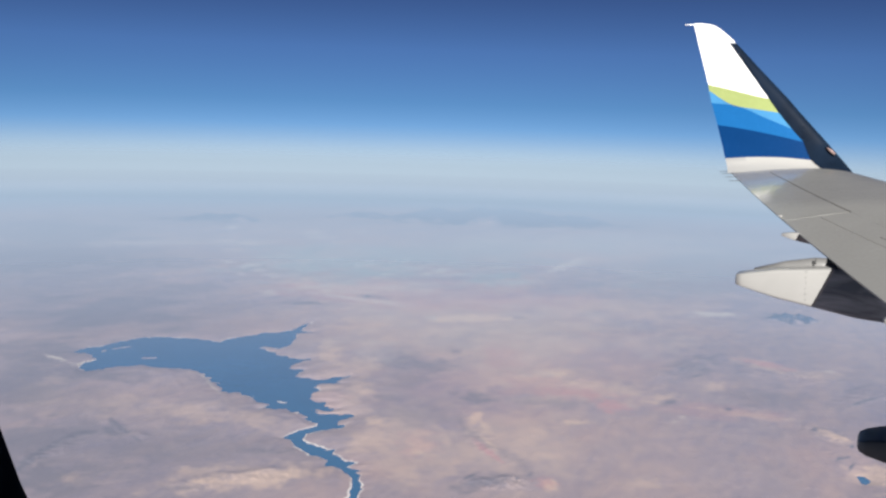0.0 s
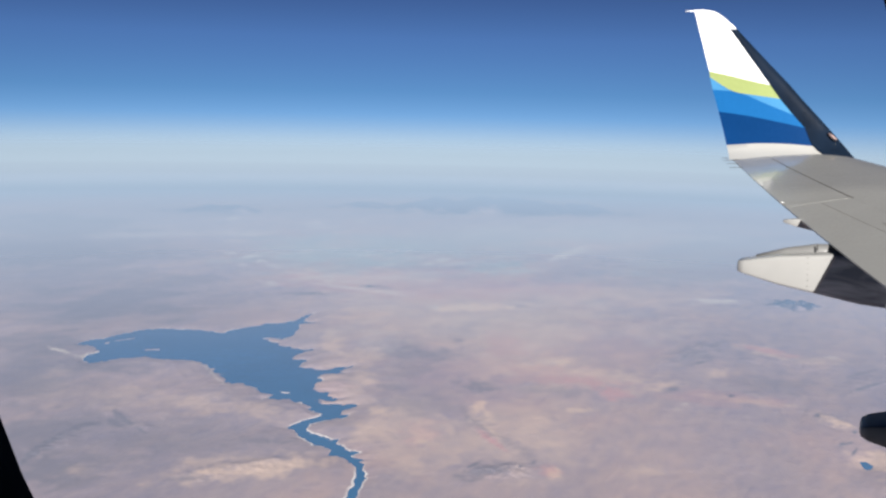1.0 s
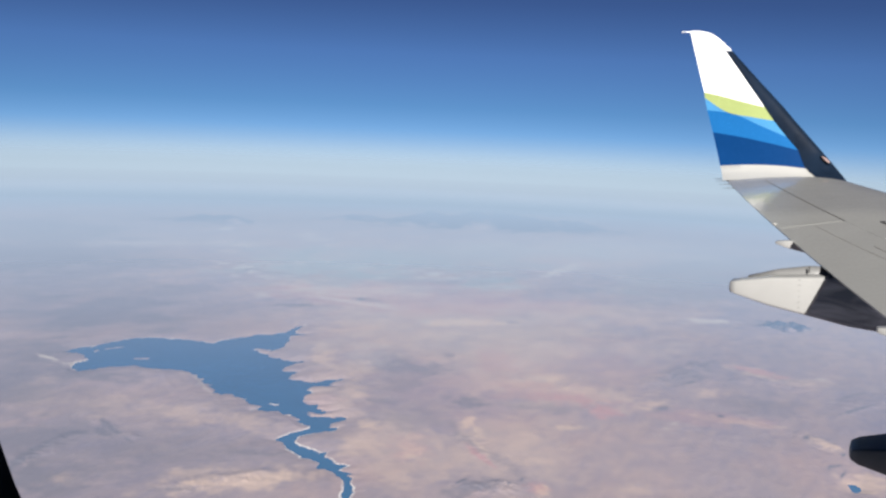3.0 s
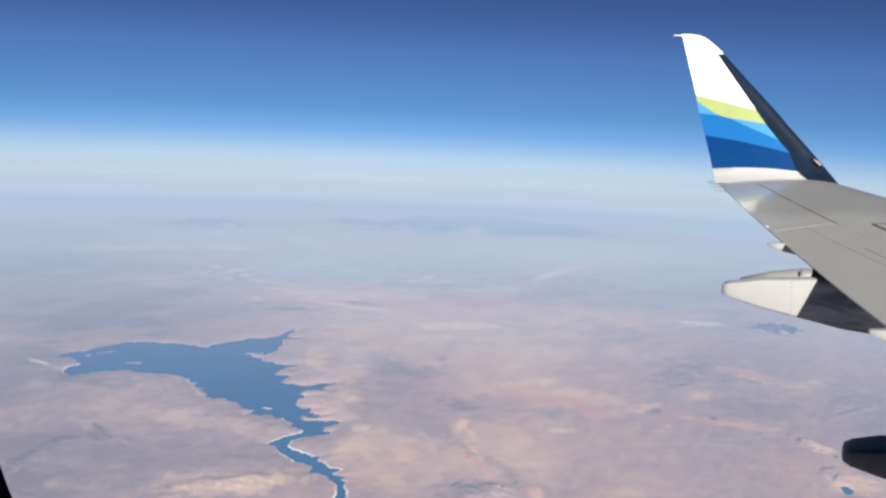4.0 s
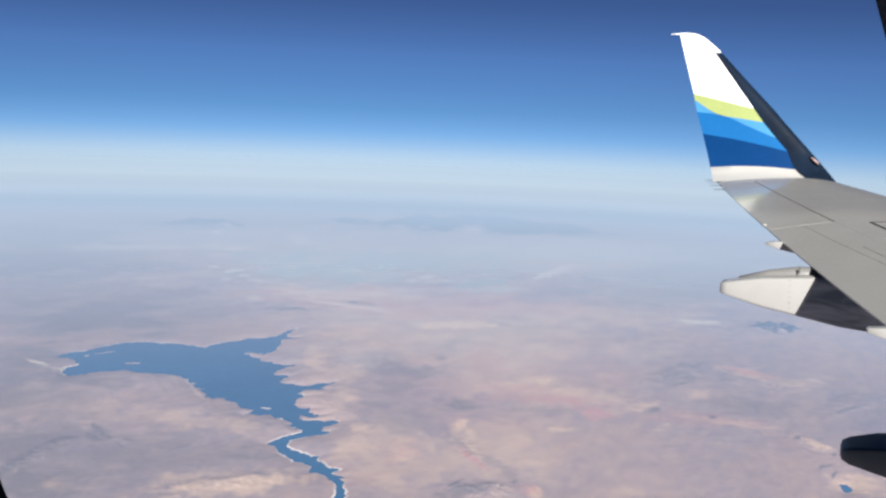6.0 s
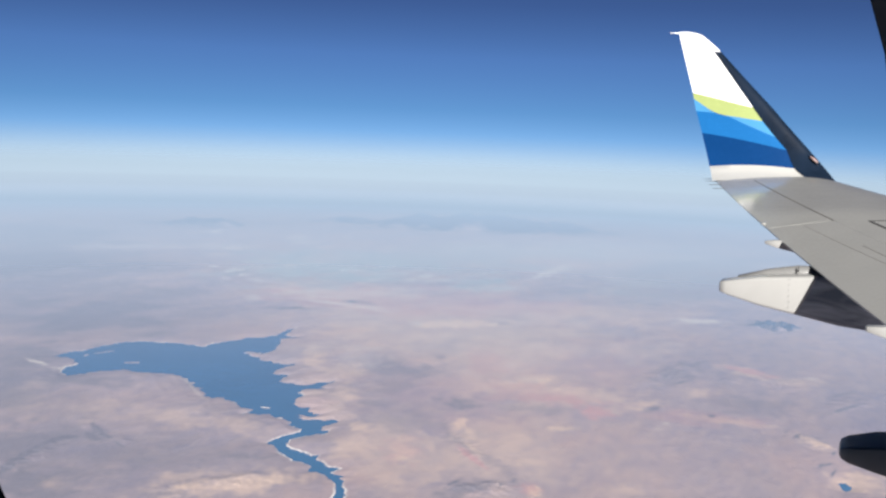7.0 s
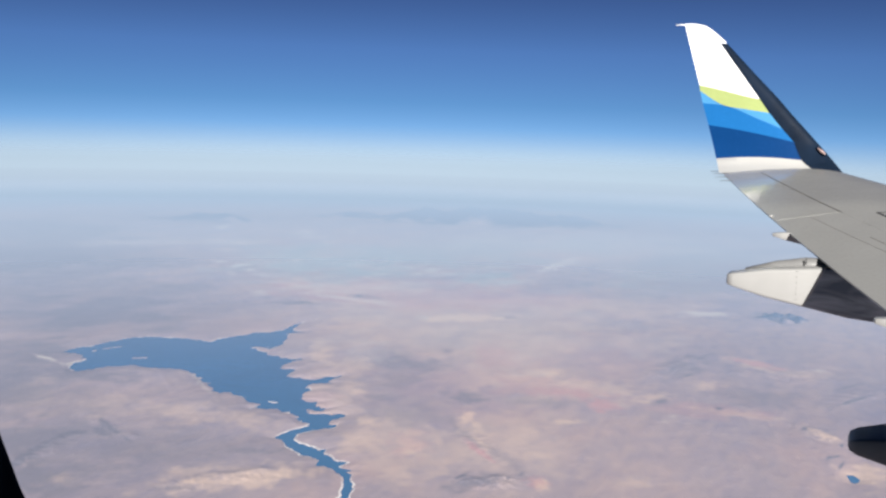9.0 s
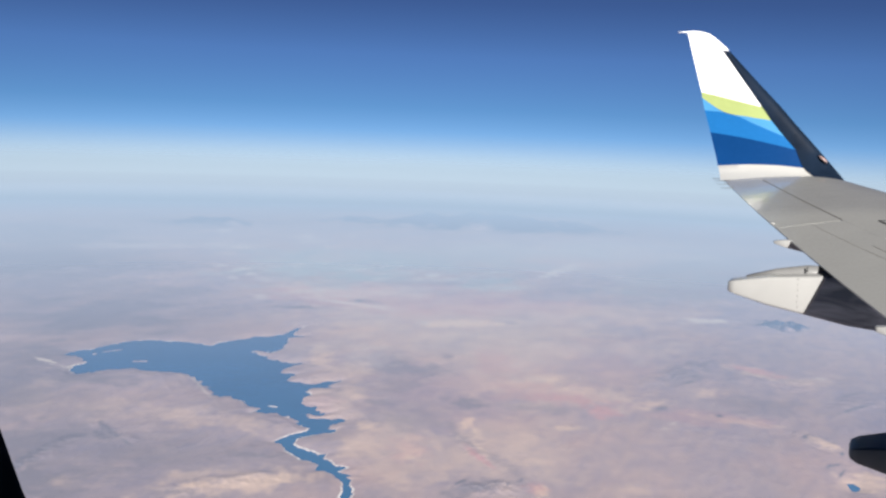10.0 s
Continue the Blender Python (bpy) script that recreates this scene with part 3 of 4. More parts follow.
PALE_E = [(-380, 820, 8.1, 5.5, 102, 0.5), (-554, 834, 12.3, 9.4, 47, 0.6), (-354, 785, 10.2, 6.8, 48, 0.5), (-315, 833, 9.9, 6.9, 57, 0.5), (-405, 958, 21.5,
    14.3, 57, 0.5), (-506, 798, 8.5, 5.8, 117, 0.7), (-531, 778, 23, 16.7, -137, 0.5), (-446, 788, 11.5, 7.7, -135, 0.7), (-418, 590, 14.7, 6.6, 126, 0.4), (-264,
    887, 51.9, 7.9, 87, 0.6), (-399, 997, 25.2, 18, 80, 0.5), (-275, 752, 31.8, 14.6, -139, 0.4), (-405, 786, 15.3, 10.9, 106, 0.5), (-89, 703, 21.2, 6.1, -143,
    0.6), (-637, 843, 62.9, 36.9, -139, 0.35), (-721, 773, 41.6, 30.6, -145, 0.4)]
PALE = PALE_A + PALE_B + PALE_C + PALE_D + PALE_E
# blue-dark tone of distance and shade painted on the far ranges and a hill
FAR_DARK = [(-37, 722, 13, 17, 90, 0.95), (-29, 724, 17, 5, 20, 0.4), (-490, 1300, 125, 72, 20, 1.4), (-574, 1258, 82, 56, 24, 1.2), (-396, 1335, 70, 50, 17, 1.1),
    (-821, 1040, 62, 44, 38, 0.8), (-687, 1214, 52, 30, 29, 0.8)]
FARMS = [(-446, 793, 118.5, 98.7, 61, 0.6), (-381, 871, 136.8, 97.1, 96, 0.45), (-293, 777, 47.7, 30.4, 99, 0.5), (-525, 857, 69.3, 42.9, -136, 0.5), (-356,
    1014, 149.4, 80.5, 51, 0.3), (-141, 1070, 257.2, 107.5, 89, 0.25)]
MOUNTAINS = [(-37, 724, 13, 17, 90, 5.0), (-83, 533, 36.3, 8.4, 79, 1.2), (-32, 544, 23.1, 16.1, 176, 1), (-116, 317, 12.2, 6.7, -147, 1.2), (19, 530, 31, 7.7, 67, 1), (-207, 270, 23.3,
    7.7, 51, 0.9), (-283, 292, 15.9, 3.5, 165, 0.5), (-290, 260, 18.4, 5.6, 103, 0.9), (-1, 441, 14.8, 5.7, 138, 0.9), (-137, 354, 20.4, 5.3, 135, 0.7), (-490, 1310, 110, 55,
    20, 18.5), (-574, 1266, 70, 45, 24, 16), (-396, 1343, 60, 40, 17, 13), (-821, 1046, 55, 35, 38, 9), (-687, 1220, 45, 25, 29, 6.5), (-347, 622, 18, 12,
    -141, 1)]


def ground_sheet():
    near = [0.01, 40, 90, 140, 190, 230, 260, 275, 285]
    far, dip = [], 0.470
    rim = math.sqrt(2 * GLOBE * EYE)
    r = 290.0
    while r < rim - 30:
        far.append(r)
        slope = EYE / r ** 2 - 1 / (2 * GLOBE)
        r += min(0.00062 / max(slope, 1e-9), 60)
    rad = np.array(near + far + [rim, rim + 60])
    fine = np.radians(np.arange(-57, 7, 0.056))
    coarse = np.radians(np.arange(7, 303, 4.0))
    az = np.concatenate([fine, coarse])
    R, A = np.meshgrid(rad, az, indexing="ij")
    x, y = R * np.sin(A), R * np.cos(A)
    n_r, n_a = R.shape
    x, y, R = x.ravel(), y.ravel(), R.ravel()
    rough = 0.5 + 0.5 * fbm(x, y, 190, 3, 11)
    rough = np.clip(rough, 0, 1)
    c, s = math.cos(radians(24)), math.sin(radians(24))          # hills are stretched along the camera's view
    p, q = 1.25 * (x * c + y * s), 0.6 * (-x * s + y * c)
    h = 0.7 + 0.4 * fbm(x, y, 130, 3, 21) + rough * (0.42 * ridged(p, q, 40, 4, 31) + 0.16 * ridged(p, q, 11, 4, 51)) + 0.05 * ridged(p, q, 5, 3, 41)
    h = np.maximum(h, 0.05)
    ranges = np.zeros_like(h)
    for i, (cx, cy, a, b, turn, top) in enumerate(MOUNTAINS):
        on = (x - cx) ** 2 + (y - cy) ** 2 < (2.6 * max(a, b)) ** 2
        u, v = x[on], y[on]
        if top > 5:     # far ranges with even crests
            range_h = top * blob(u, v, cx, cy, a, b, turn, 300 + 7 * i, 0.16) * (0.88 + 0.28 * fbm(u, v, 0.45 * max(a, b), 4, 360 + i, 0.5))
            ranges[on] = np.maximum(ranges[on], range_h)
            continue
        h[on] += 0.6 * top * blob(u, v, cx, cy, a, b, turn, 300 + 7 * i, 0.35) * (0.55 + 0.22 * gullies(u, v, turn, min(max(a, b) * 0.3, 30), 330 + i) + 0.5 * fbm(u, v, 0.5 * max(a, b), 5, 360 + i, 0.6))
    h = (h + ranges) * np.clip((3300 - R) / 1300, 0.02, 1)
    d = np.full_like(x, 200.0)
    box = (x > -440) & (x < -110) & (y > 220) & (y < 560)
    d[box] = shore_distance(x[box], y[box])
    lake_d = d.copy()
    for i, (cx, cy, a, b) in enumerate(PONDS):
        d = np.minimum(d, (np.hypot((x - cx) / a, (y - cy) / b) - 1 + 0.45 * fbm(x, y, 6, 3, 500 + i)) * min(a, b))
    bank = np.clip((d - 0.2) / 12, 0, 1)
    h = np.where(d < 0, np.maximum(d * 0.35, -1.5), 0.05 * np.clip(d, 0, 5) + h * bank ** 0.8)
    z = h - R ** 2 / (2 * GLOBE)
    me = bpy.data.meshes.new("ground")
    me.vertices.add(len(x))
    me.vertices.foreach_set("co", np.stack([x, y, z], 1).astype(np.float32).ravel())
    i, j = np.meshgrid(np.arange(n_r - 1), np.arange(n_a), indexing="ij")
    i, j = i.ravel(), j.ravel()
    k = (j + 1) % n_a
    quads = np.stack([i * n_a + j, i * n_a + k, (i + 1) * n_a + k, (i + 1) * n_a + j], 1)
    me.loops.add(quads.size)
    me.loops.foreach_set("vertex_index", quads.astype(np.int32).ravel())
    me.polygons.add(len(quads))
    me.polygons.foreach_set("loop_start", np.arange(0, quads.size, 4, dtype=np.int32))
    me.polygons.foreach_set("use_smooth", np.ones(len(quads), bool))
    me.update(calc_edges=True)
    for name, patches, seed in (("ochre", OCHRE, 700), ("red_soil", RED, 760), ("rock_and_shade", DARK, 800), ("pale_sand", PALE, 900), ("far_dark_tint", FAR_DARK, 930), ("farm_plain", FARMS, 940), ("bleached_rim", [], 990)):
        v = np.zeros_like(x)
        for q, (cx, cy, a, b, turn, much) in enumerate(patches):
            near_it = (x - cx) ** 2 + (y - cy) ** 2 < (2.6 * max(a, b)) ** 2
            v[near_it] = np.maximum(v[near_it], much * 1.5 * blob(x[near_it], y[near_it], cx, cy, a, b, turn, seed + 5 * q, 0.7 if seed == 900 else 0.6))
        if name == "far_dark_tint":        # plains beyond the ranges painted darker with distance, hiding the haze sheet's shadow line
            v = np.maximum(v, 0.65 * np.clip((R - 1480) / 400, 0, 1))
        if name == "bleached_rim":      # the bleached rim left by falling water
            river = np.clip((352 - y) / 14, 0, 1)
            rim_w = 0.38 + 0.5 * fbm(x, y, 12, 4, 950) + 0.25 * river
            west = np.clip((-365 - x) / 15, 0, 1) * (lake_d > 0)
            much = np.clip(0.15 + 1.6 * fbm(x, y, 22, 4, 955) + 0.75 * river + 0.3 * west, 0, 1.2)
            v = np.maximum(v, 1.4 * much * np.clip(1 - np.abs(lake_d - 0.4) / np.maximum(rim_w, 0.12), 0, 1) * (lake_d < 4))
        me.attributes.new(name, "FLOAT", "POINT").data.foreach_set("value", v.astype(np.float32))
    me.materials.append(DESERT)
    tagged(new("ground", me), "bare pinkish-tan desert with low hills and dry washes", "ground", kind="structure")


def water_patch(name, x0, x1, y0, y1, label):
    bm = bmesh.new()
    n = 40
    rows = []
    for i in range(n + 1):
        row = []
        for j in range(n + 1):
            x, y = x0 + (x1 - x0) * i / n, y0 + (y1 - y0) * j / n
            row.append(bm.verts.new((x, y, -(x * x + y * y) / (2 * GLOBE))))
        rows.append(row)
    for a, b in zip(rows, rows[1:]):
        for j in range(n):
            bm.faces.new((a[j], b[j], b[j + 1], a[j + 1]))
    tagged(part(name, bm, WATER), label, "water", kind="structure")


ground_sheet()
water_patch("water", -430, -115, 225, 550, "smooth deep blue reservoir with a winding river arm")
for cx, cy, a, b in PONDS:
    water_patch("water", cx - 2.2 * a, cx + 2.2 * a, cy - 2.2 * b, cy + 2.2 * b, "small blue desert pond")



def town():
    """Bright roofs and yards of a far desert town, scattered in blocks on the farmed plain."""
    rng = random.Random(12)
    bm = bmesh.new()
    quarters = [(-494, 812, 40, 22), (-455, 770, 60, 40), (-530, 842, 50, 30), (-410, 800, 60, 40), (-360, 772, 60, 36), (-470, 870, 90, 46), (-580, 790, 40, 26), (-310, 790, 70, 40)]
    for cx, cy, a, b in quarters:
        for _ in range(34):
            u, v = rng.gauss(0, 0.5) * a, rng.gauss(0, 0.5) * b
            x, y = cx + 0.85 * u - 0.5 * v, cy + 0.5 * u + 0.85 * v
            w, d, h = rng.uniform(0.4, 1.8), rng.uniform(0.5, 2.6), rng.uniform(0.05, 0.18)
            ground = 1.0 - (x * x + y * y) / (2 * GLOBE)
            turn = pose(x, y, ground, 0, 0, rng.choice((0, 0, 90)) + rng.uniform(-6, 6))
            corners = [turn @ Vector((i * w / 2, j * d / 2, k * h)) for k in (-6, 1) for i, j in ((-1, -1), (1, -1), (1, 1), (-1, 1))]
            vs = [bm.verts.new(p) for p in corners]
            bm.faces.new(vs[4:])
            for q in range(4):
                bm.faces.new((vs[q], vs[(q + 1) % 4], vs[4 + (q + 1) % 4], vs[4 + q]))
    tagged(part("town", bm, ROOFS, smooth=False), "bright scattered roofs of a far desert town", "town", kind="stuff")


town()

EXTINCTION = 1 / 1550.0
HORIZON = math.sqrt(2 * EYE / GLOBE)      # how far the edge of the land lies below the level, as a slope


def ease(a, b, v):
    k = min(max((v - a) / (b - a), 0), 1)
    return k * k * (3 - 2 * k)


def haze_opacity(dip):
    """Opacity painted on the haze sheet, for a line of sight that falls by that slope."""
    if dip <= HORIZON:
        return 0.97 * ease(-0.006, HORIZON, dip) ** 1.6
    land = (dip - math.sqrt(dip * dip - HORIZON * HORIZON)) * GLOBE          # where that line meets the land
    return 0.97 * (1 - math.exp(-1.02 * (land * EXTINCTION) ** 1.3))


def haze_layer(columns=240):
    """Haze painted on a sheet, low over the land and bent up for the camera."""
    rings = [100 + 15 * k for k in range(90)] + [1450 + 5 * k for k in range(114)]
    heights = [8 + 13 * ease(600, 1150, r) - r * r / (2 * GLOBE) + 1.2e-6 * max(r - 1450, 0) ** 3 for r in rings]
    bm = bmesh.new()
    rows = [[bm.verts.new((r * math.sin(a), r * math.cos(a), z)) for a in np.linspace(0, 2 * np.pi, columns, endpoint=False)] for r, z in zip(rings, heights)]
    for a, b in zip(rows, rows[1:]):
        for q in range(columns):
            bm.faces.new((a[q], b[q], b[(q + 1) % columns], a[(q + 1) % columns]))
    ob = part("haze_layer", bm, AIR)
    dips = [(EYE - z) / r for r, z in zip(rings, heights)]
    for name, values in (("haze_alpha", [haze_opacity(d) for d in dips]), ("air_slope", [min(max(d / 0.45, 0), 1) for d in dips])):
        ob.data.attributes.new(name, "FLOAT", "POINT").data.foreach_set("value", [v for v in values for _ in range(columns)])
    tagged(ob, "see-through sheet painted as pale blue haze over the desert up to the horizon", "haze", kind="structure")


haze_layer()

# ---------------------------------------------------------------- aircraft: numbers
# x forward, y outboard, z up, from the window seat


def te(y):
    d = 15.5 - y
    return -1.93 + 0.27 * d, -0.63 - 0.095 * d + 0.0028 * d * d


def le(y):
    d = 15.5 - y
    return -0.08 + 0.52 * d, te(y)[1] + 0.015


def wing_point(c, y, upper):
    """c: 0 at the leading edge, 1 at the trailing edge."""
    (xt, zt), (xl, zl) = te(y), le(y)
    chord = xl - xt
    s = 2.969 * math.sqrt(max(c, 0)) - 1.26 * c - 3.516 * c ** 2 + 2.843 * c ** 3 - 1.036 * c ** 4
    t = (0.05 if upper else -0.065) * s * chord
    return Vector((xl - c * chord, y, zl + (zt - zl) * c + t))


def wing_piece(name, mat, parent, c0, c1, y0, y1, n_c=12, n_y=10, label=""):
    cs = [c0 + (c1 - c0) * (k / n_c) ** (1.6 if c0 == 0 else 1) for k in range(n_c + 1)]
    rings = []
    for k in range(n_y + 1):
        y = y0 + (y1 - y0) * k / n_y
        up = [wing_point(c, y, True) for c in cs]
        low = [wing_point(c, y, False) for c in cs]
        if c1 >= 1:
            low[-1] = low[-1] - Vector((0, 0, 0.012))
        if c0 == 0:
            low = low[1:]
        rings.append(up + low[::-1])
    return sharp(part(name, loft(rings), mat, parent, label), 30)


wing = thing("airliner_wing", "grey airliner wing with striped winglet, in flight", "wing")
wing_piece("wing_box", WING_GREY, wing, 0.075, 0.72, 0.2, 15.36, 14, 24)
wing_piece("slat", BARE, wing, 0.0, 0.07, 0.4, 15.36, 8, 24, "bare metal leading edge")
wing_piece("aileron", WING_GREY, wing, 0.726, 1.0, 11.42, 15.0, 8, 8)
wing_piece("tip_panel", WING_GREY, wing, 0.72, 1.0, 15.01, 15.36, 8, 2)
wing_piece("flap", WING_GREY, wing, 0.7205, 1.0, 0.4, 11.42, 8, 14)

# winglet: height curves from the trailing edge to the edge of the metal strip, as (x, z) at even steps
FOOT = [(-1.88, -0.665), (-1.42, -0.63), (-0.95, -0.61), (-0.47, -0.58)]
NAVY_LOW = [(-2.00, -0.45), (-1.55, -0.41), (-1.10, -0.40), (-0.69, -0.42)]
NAVY_TOP = [(-2.18, 0.09), (-1.72, 0.03), (-1.27, -0.05), (-0.83, -0.14)]
BLUE_TOP = [(-2.31, 0.45), (-1.88, 0.40), (-1.45, 0.23), (-1.02, 0.06)]
GREEN_LOW = [(-2.37, 0.65), (-1.99, 0.43), (-1.60, 0.36), (-1.24, 0.31)]
GREEN_TOP = [(-2.39, 0.75), (-2.06, 0.68), (-1.73, 0.60), (-1.41, 0.53)]
HEAD = [(-2.63, 1.46), (-2.46, 1.46), (-2.29, 1.45), (-2.11, 1.43)]
CAP_LOW = [(-2.63, 1.46), (-2.43, 1.46), (-2.23, 1.45), (-2.02, 1.435)]
CREST = [(-2.73, 1.77), (-2.55, 1.765), (-2.33, 1.70), (-2.05, 1.48)]


def smooth_curve(pts, n=12):
    """Catmull-Rom through the points, with n steps a piece."""
    p = [Vector((2 * pts[0][0] - pts[1][0], 2 * pts[0][1] - pts[1][1]))] + [Vector(q) for q in pts]
    p.append(2 * p[-1] - p[-2])
    out = []
    for i in range(1, len(p) - 2):
        for k in range(n):
            t = k / n
            out.append(0.5 * (2 * p[i] + (p[i + 1] - p[i - 1]) * t + (2 * p[i - 1] - 5 * p[i] + 4 * p[i + 1] - p[i + 2]) * t * t
                              + (3 * p[i] - p[i - 1] - 3 * p[i + 1] + p[i + 2]) * t ** 3))
    out.append(p[-2])
    return out


def winglet_y(z):
    return 15.56 + 0.20 * (z + 0.6) - 0.30 * max(0.0, (-0.36 - z) / 0.24) ** 2


def winglet_band(name, low, high, mat, parent, label=""):
    rings = []
    for k in range(4):
        f = k / 3
        a, b = smooth_curve(low), smooth_curve(high)
        pts = [p.lerp(q, f) for p, q in zip(a, b)]
        half = [0.008 + 0.045 * math.sin(math.pi * 0.55 * i / (len(pts) - 1)) for i in range(len(pts))]
        inner = [(p.x, winglet_y(p.y) - h, p.y) for p, h in zip(pts, half)]
        outer = [(p.x, winglet_y(p.y) + h, p.y) for p, h in zip(pts, half)]
        rings.append(inner + outer[::-1])
    return sharp(part(name, loft(rings), mat, parent, label), 40)


winglet = new("winglet")
winglet.parent = wing
winglet["label"] = "upturned winglet painted in white, lime and blue bands"
winglet_band("base_fairing", FOOT, NAVY_LOW, FOOT_PAINT, winglet, "pale grey blended foot")
winglet_band("navy_band", NAVY_LOW, NAVY_TOP, NAVY, winglet, "navy blue paint band")
winglet_band("blue_band", NAVY_TOP, BLUE_TOP, BLUE, winglet, "bright blue paint band")
winglet_band("sky_blue_band", BLUE_TOP, GREEN_LOW, SKY_BLUE, winglet, "light blue paint band")
winglet_band("lime_band", GREEN_LOW, GREEN_TOP, LIME, winglet, "lime green paint band")
winglet_band("white_panel", GREEN_TOP, HEAD, WHITE, winglet, "sunlit white paint")
winglet_band("tip_cap", CAP_LOW, CREST, WHITE, winglet, "rounded white tip")

# the bare leading edge: inner line, nose line
STRIP = [(-0.47, -0.57, -0.08, -0.60), (-0.69, -0.42, -0.25, -0.42), (-0.83, -0.14, -0.50, -0.15), (-1.02, 0.06, -0.70, 0.06), (-1.24, 0.31, -0.95, 0.32),
         (-1.41, 0.53, -1.15, 0.54), (-1.76, 0.98, -1.59, 0.98), (-2.11, 1.43, -2.03, 1.43)]
rings = []
for xi, zi, xn, zn in STRIP:
    ring = []
    for k in range(13):
        a = math.pi * k / 12
        f = math.sin(a)
        x, z = xi + (xn + 0.03 - xi) * f, zi + (zn - zi) * f
        ring.append((x, winglet_y(z) - 0.055 * math.cos(a), z))
    rings.append(ring)
sharp(part("leading_edge", loft(rings), DARK_EDGE, winglet, "leading edge strip with the mirrored dark sky painted in"), 50)


def strip_ring(f):
    """A ring round the leading edge strip, f steps along it."""
    k = min(int(f), len(STRIP) - 2)
    xi, zi, xn, zn = (a + (b - a) * (f - k) for a, b in zip(STRIP[k], STRIP[k + 1]))
    ring = []
    for q in range(13):
        a = math.pi * q / 12
        x, z = xi + (xn + 0.036 - xi) * math.sin(a), zi + (zn - zi) * math.sin(a)
        ring.append((x, winglet_y(z) - 0.059 * math.cos(a), z))
    return ring


for at in (1.42, 0.62):
    part("strip_joint", loft([strip_ring(at), strip_ring(at + 0.035)]), SHADE_AND_JOINT, winglet, "thin pale joint across the edge strip")
part("lamp_housing", loft([[(x, 15.6 + 0.07 * math.cos(a) * w, z + 0.03 * math.sin(a) * w) for a in [k * math.pi / 6 for k in range(12)]]
                           for x, z, w in ((-0.50, -0.22, 0.3), (-0.46, -0.25, 0.8), (-0.38, -0.315, 1.0), (-0.32, -0.365, 0.4))]), DARK_EDGE, winglet, "dark housing round the wing tip lamp")
part("static_wick", tube([(-2.70, 16.02, 1.75), (-2.82, 16.02, 1.755), (-2.87, 16.02, 1.75)], [0.010, 0.006, 0.012]), WHITE, winglet)
part("position_lamp", tube([(-0.47, 15.55, -0.22), (-0.41, 15.535, -0.265), (-0.35, 15.53, -0.315)], [0.012, 0.024, 0.015]), LENS, winglet, "small clear lamp cover")
for y in (15.3, 15.05, 14.7, 14.3):
    x, z = te(y)
    part("static_wick", tube([(x + 0.03, y, z), (x - 0.10, y, z - 0.004), (x - 0.17, y, z - 0.01)], [0.006, 0.004, 0.002]), SEAM, wing)


def streaked(name, colour, streak):
    """Dark paint for the wing's shadow, with pale slanting streaks of reflection."""
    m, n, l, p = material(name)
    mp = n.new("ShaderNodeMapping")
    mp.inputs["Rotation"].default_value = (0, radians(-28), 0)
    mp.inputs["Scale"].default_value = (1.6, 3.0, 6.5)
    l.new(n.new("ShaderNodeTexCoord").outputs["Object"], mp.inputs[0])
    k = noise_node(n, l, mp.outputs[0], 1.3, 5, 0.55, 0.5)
    l.new(ramp_node(n, l, k, [(0.42, colour), (0.56, tuple(0.6 * a + 0.4 * b for a, b in zip(colour, streak))), (0.74, streak)]), p.inputs["Base Color"])
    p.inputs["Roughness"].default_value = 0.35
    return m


WING_SHADE = streaked("wing_shade_paint", (0.06, 0.08, 0.105), (0.30, 0.33, 0.36))


def bracket(y, c):
    """A small bright fitting at the corner of the aileron."""
    p = wing_point(c, y, True)
    bm = bmesh.new()
    bmesh.ops.create_cube(bm, size=1)
    for v in bm.verts:
        v.co = Vector((v.co.x * 0.05 + p.x, v.co.y * 0.09 + p.y, v.co.z * (0.03 if v.co.x < 0 else 0.018) + p.z + 0.006))
    bmesh.ops.bevel(bm, geom=bm.edges[:], offset=0.004, segments=2, affect="EDGES")
    part("fitting", bm, FAIRING, wing, "small white fitting at the aileron's corner")


bracket(11.3, 0.995)


def fairing(name, y, stations, half, parent, label, mat=None, split=None):
    """A canoe-shaped flap fairing: stations are x, top and bottom, width factor."""
    piece = new(name)
    piece.parent = parent
    piece["label"] = label
    rings = []
    for x, top, low, w in stations:
        ring = []
        for k in range(24):
            a = 2 * math.pi * k / 24
            c, s = math.cos(a), math.sin(a)
            e = 0.17
            ring.append((x, y + half * w * math.copysign(abs(c) ** e, c), (top + low) / 2 + (top - low) / 2 * math.copysign(abs(s) ** e, s)))
        rings.append(ring)
    if split:       # cut along the wing's slanting shadow line, the shaded front half painted dark
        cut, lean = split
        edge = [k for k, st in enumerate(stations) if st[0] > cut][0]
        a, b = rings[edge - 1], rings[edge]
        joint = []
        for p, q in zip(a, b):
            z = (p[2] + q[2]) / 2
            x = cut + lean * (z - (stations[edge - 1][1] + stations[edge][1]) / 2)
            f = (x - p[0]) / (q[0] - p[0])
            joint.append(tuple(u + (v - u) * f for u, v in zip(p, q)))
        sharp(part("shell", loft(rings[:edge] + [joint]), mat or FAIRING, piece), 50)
        sharp(part("shadow_front", loft([joint] + rings[edge:]), WING_SHADE, piece, "front half with the wing's shadow painted dark"), 50)
    else:
        sharp(part("shell", loft(rings), mat or FAIRING, piece), 50)
    return piece


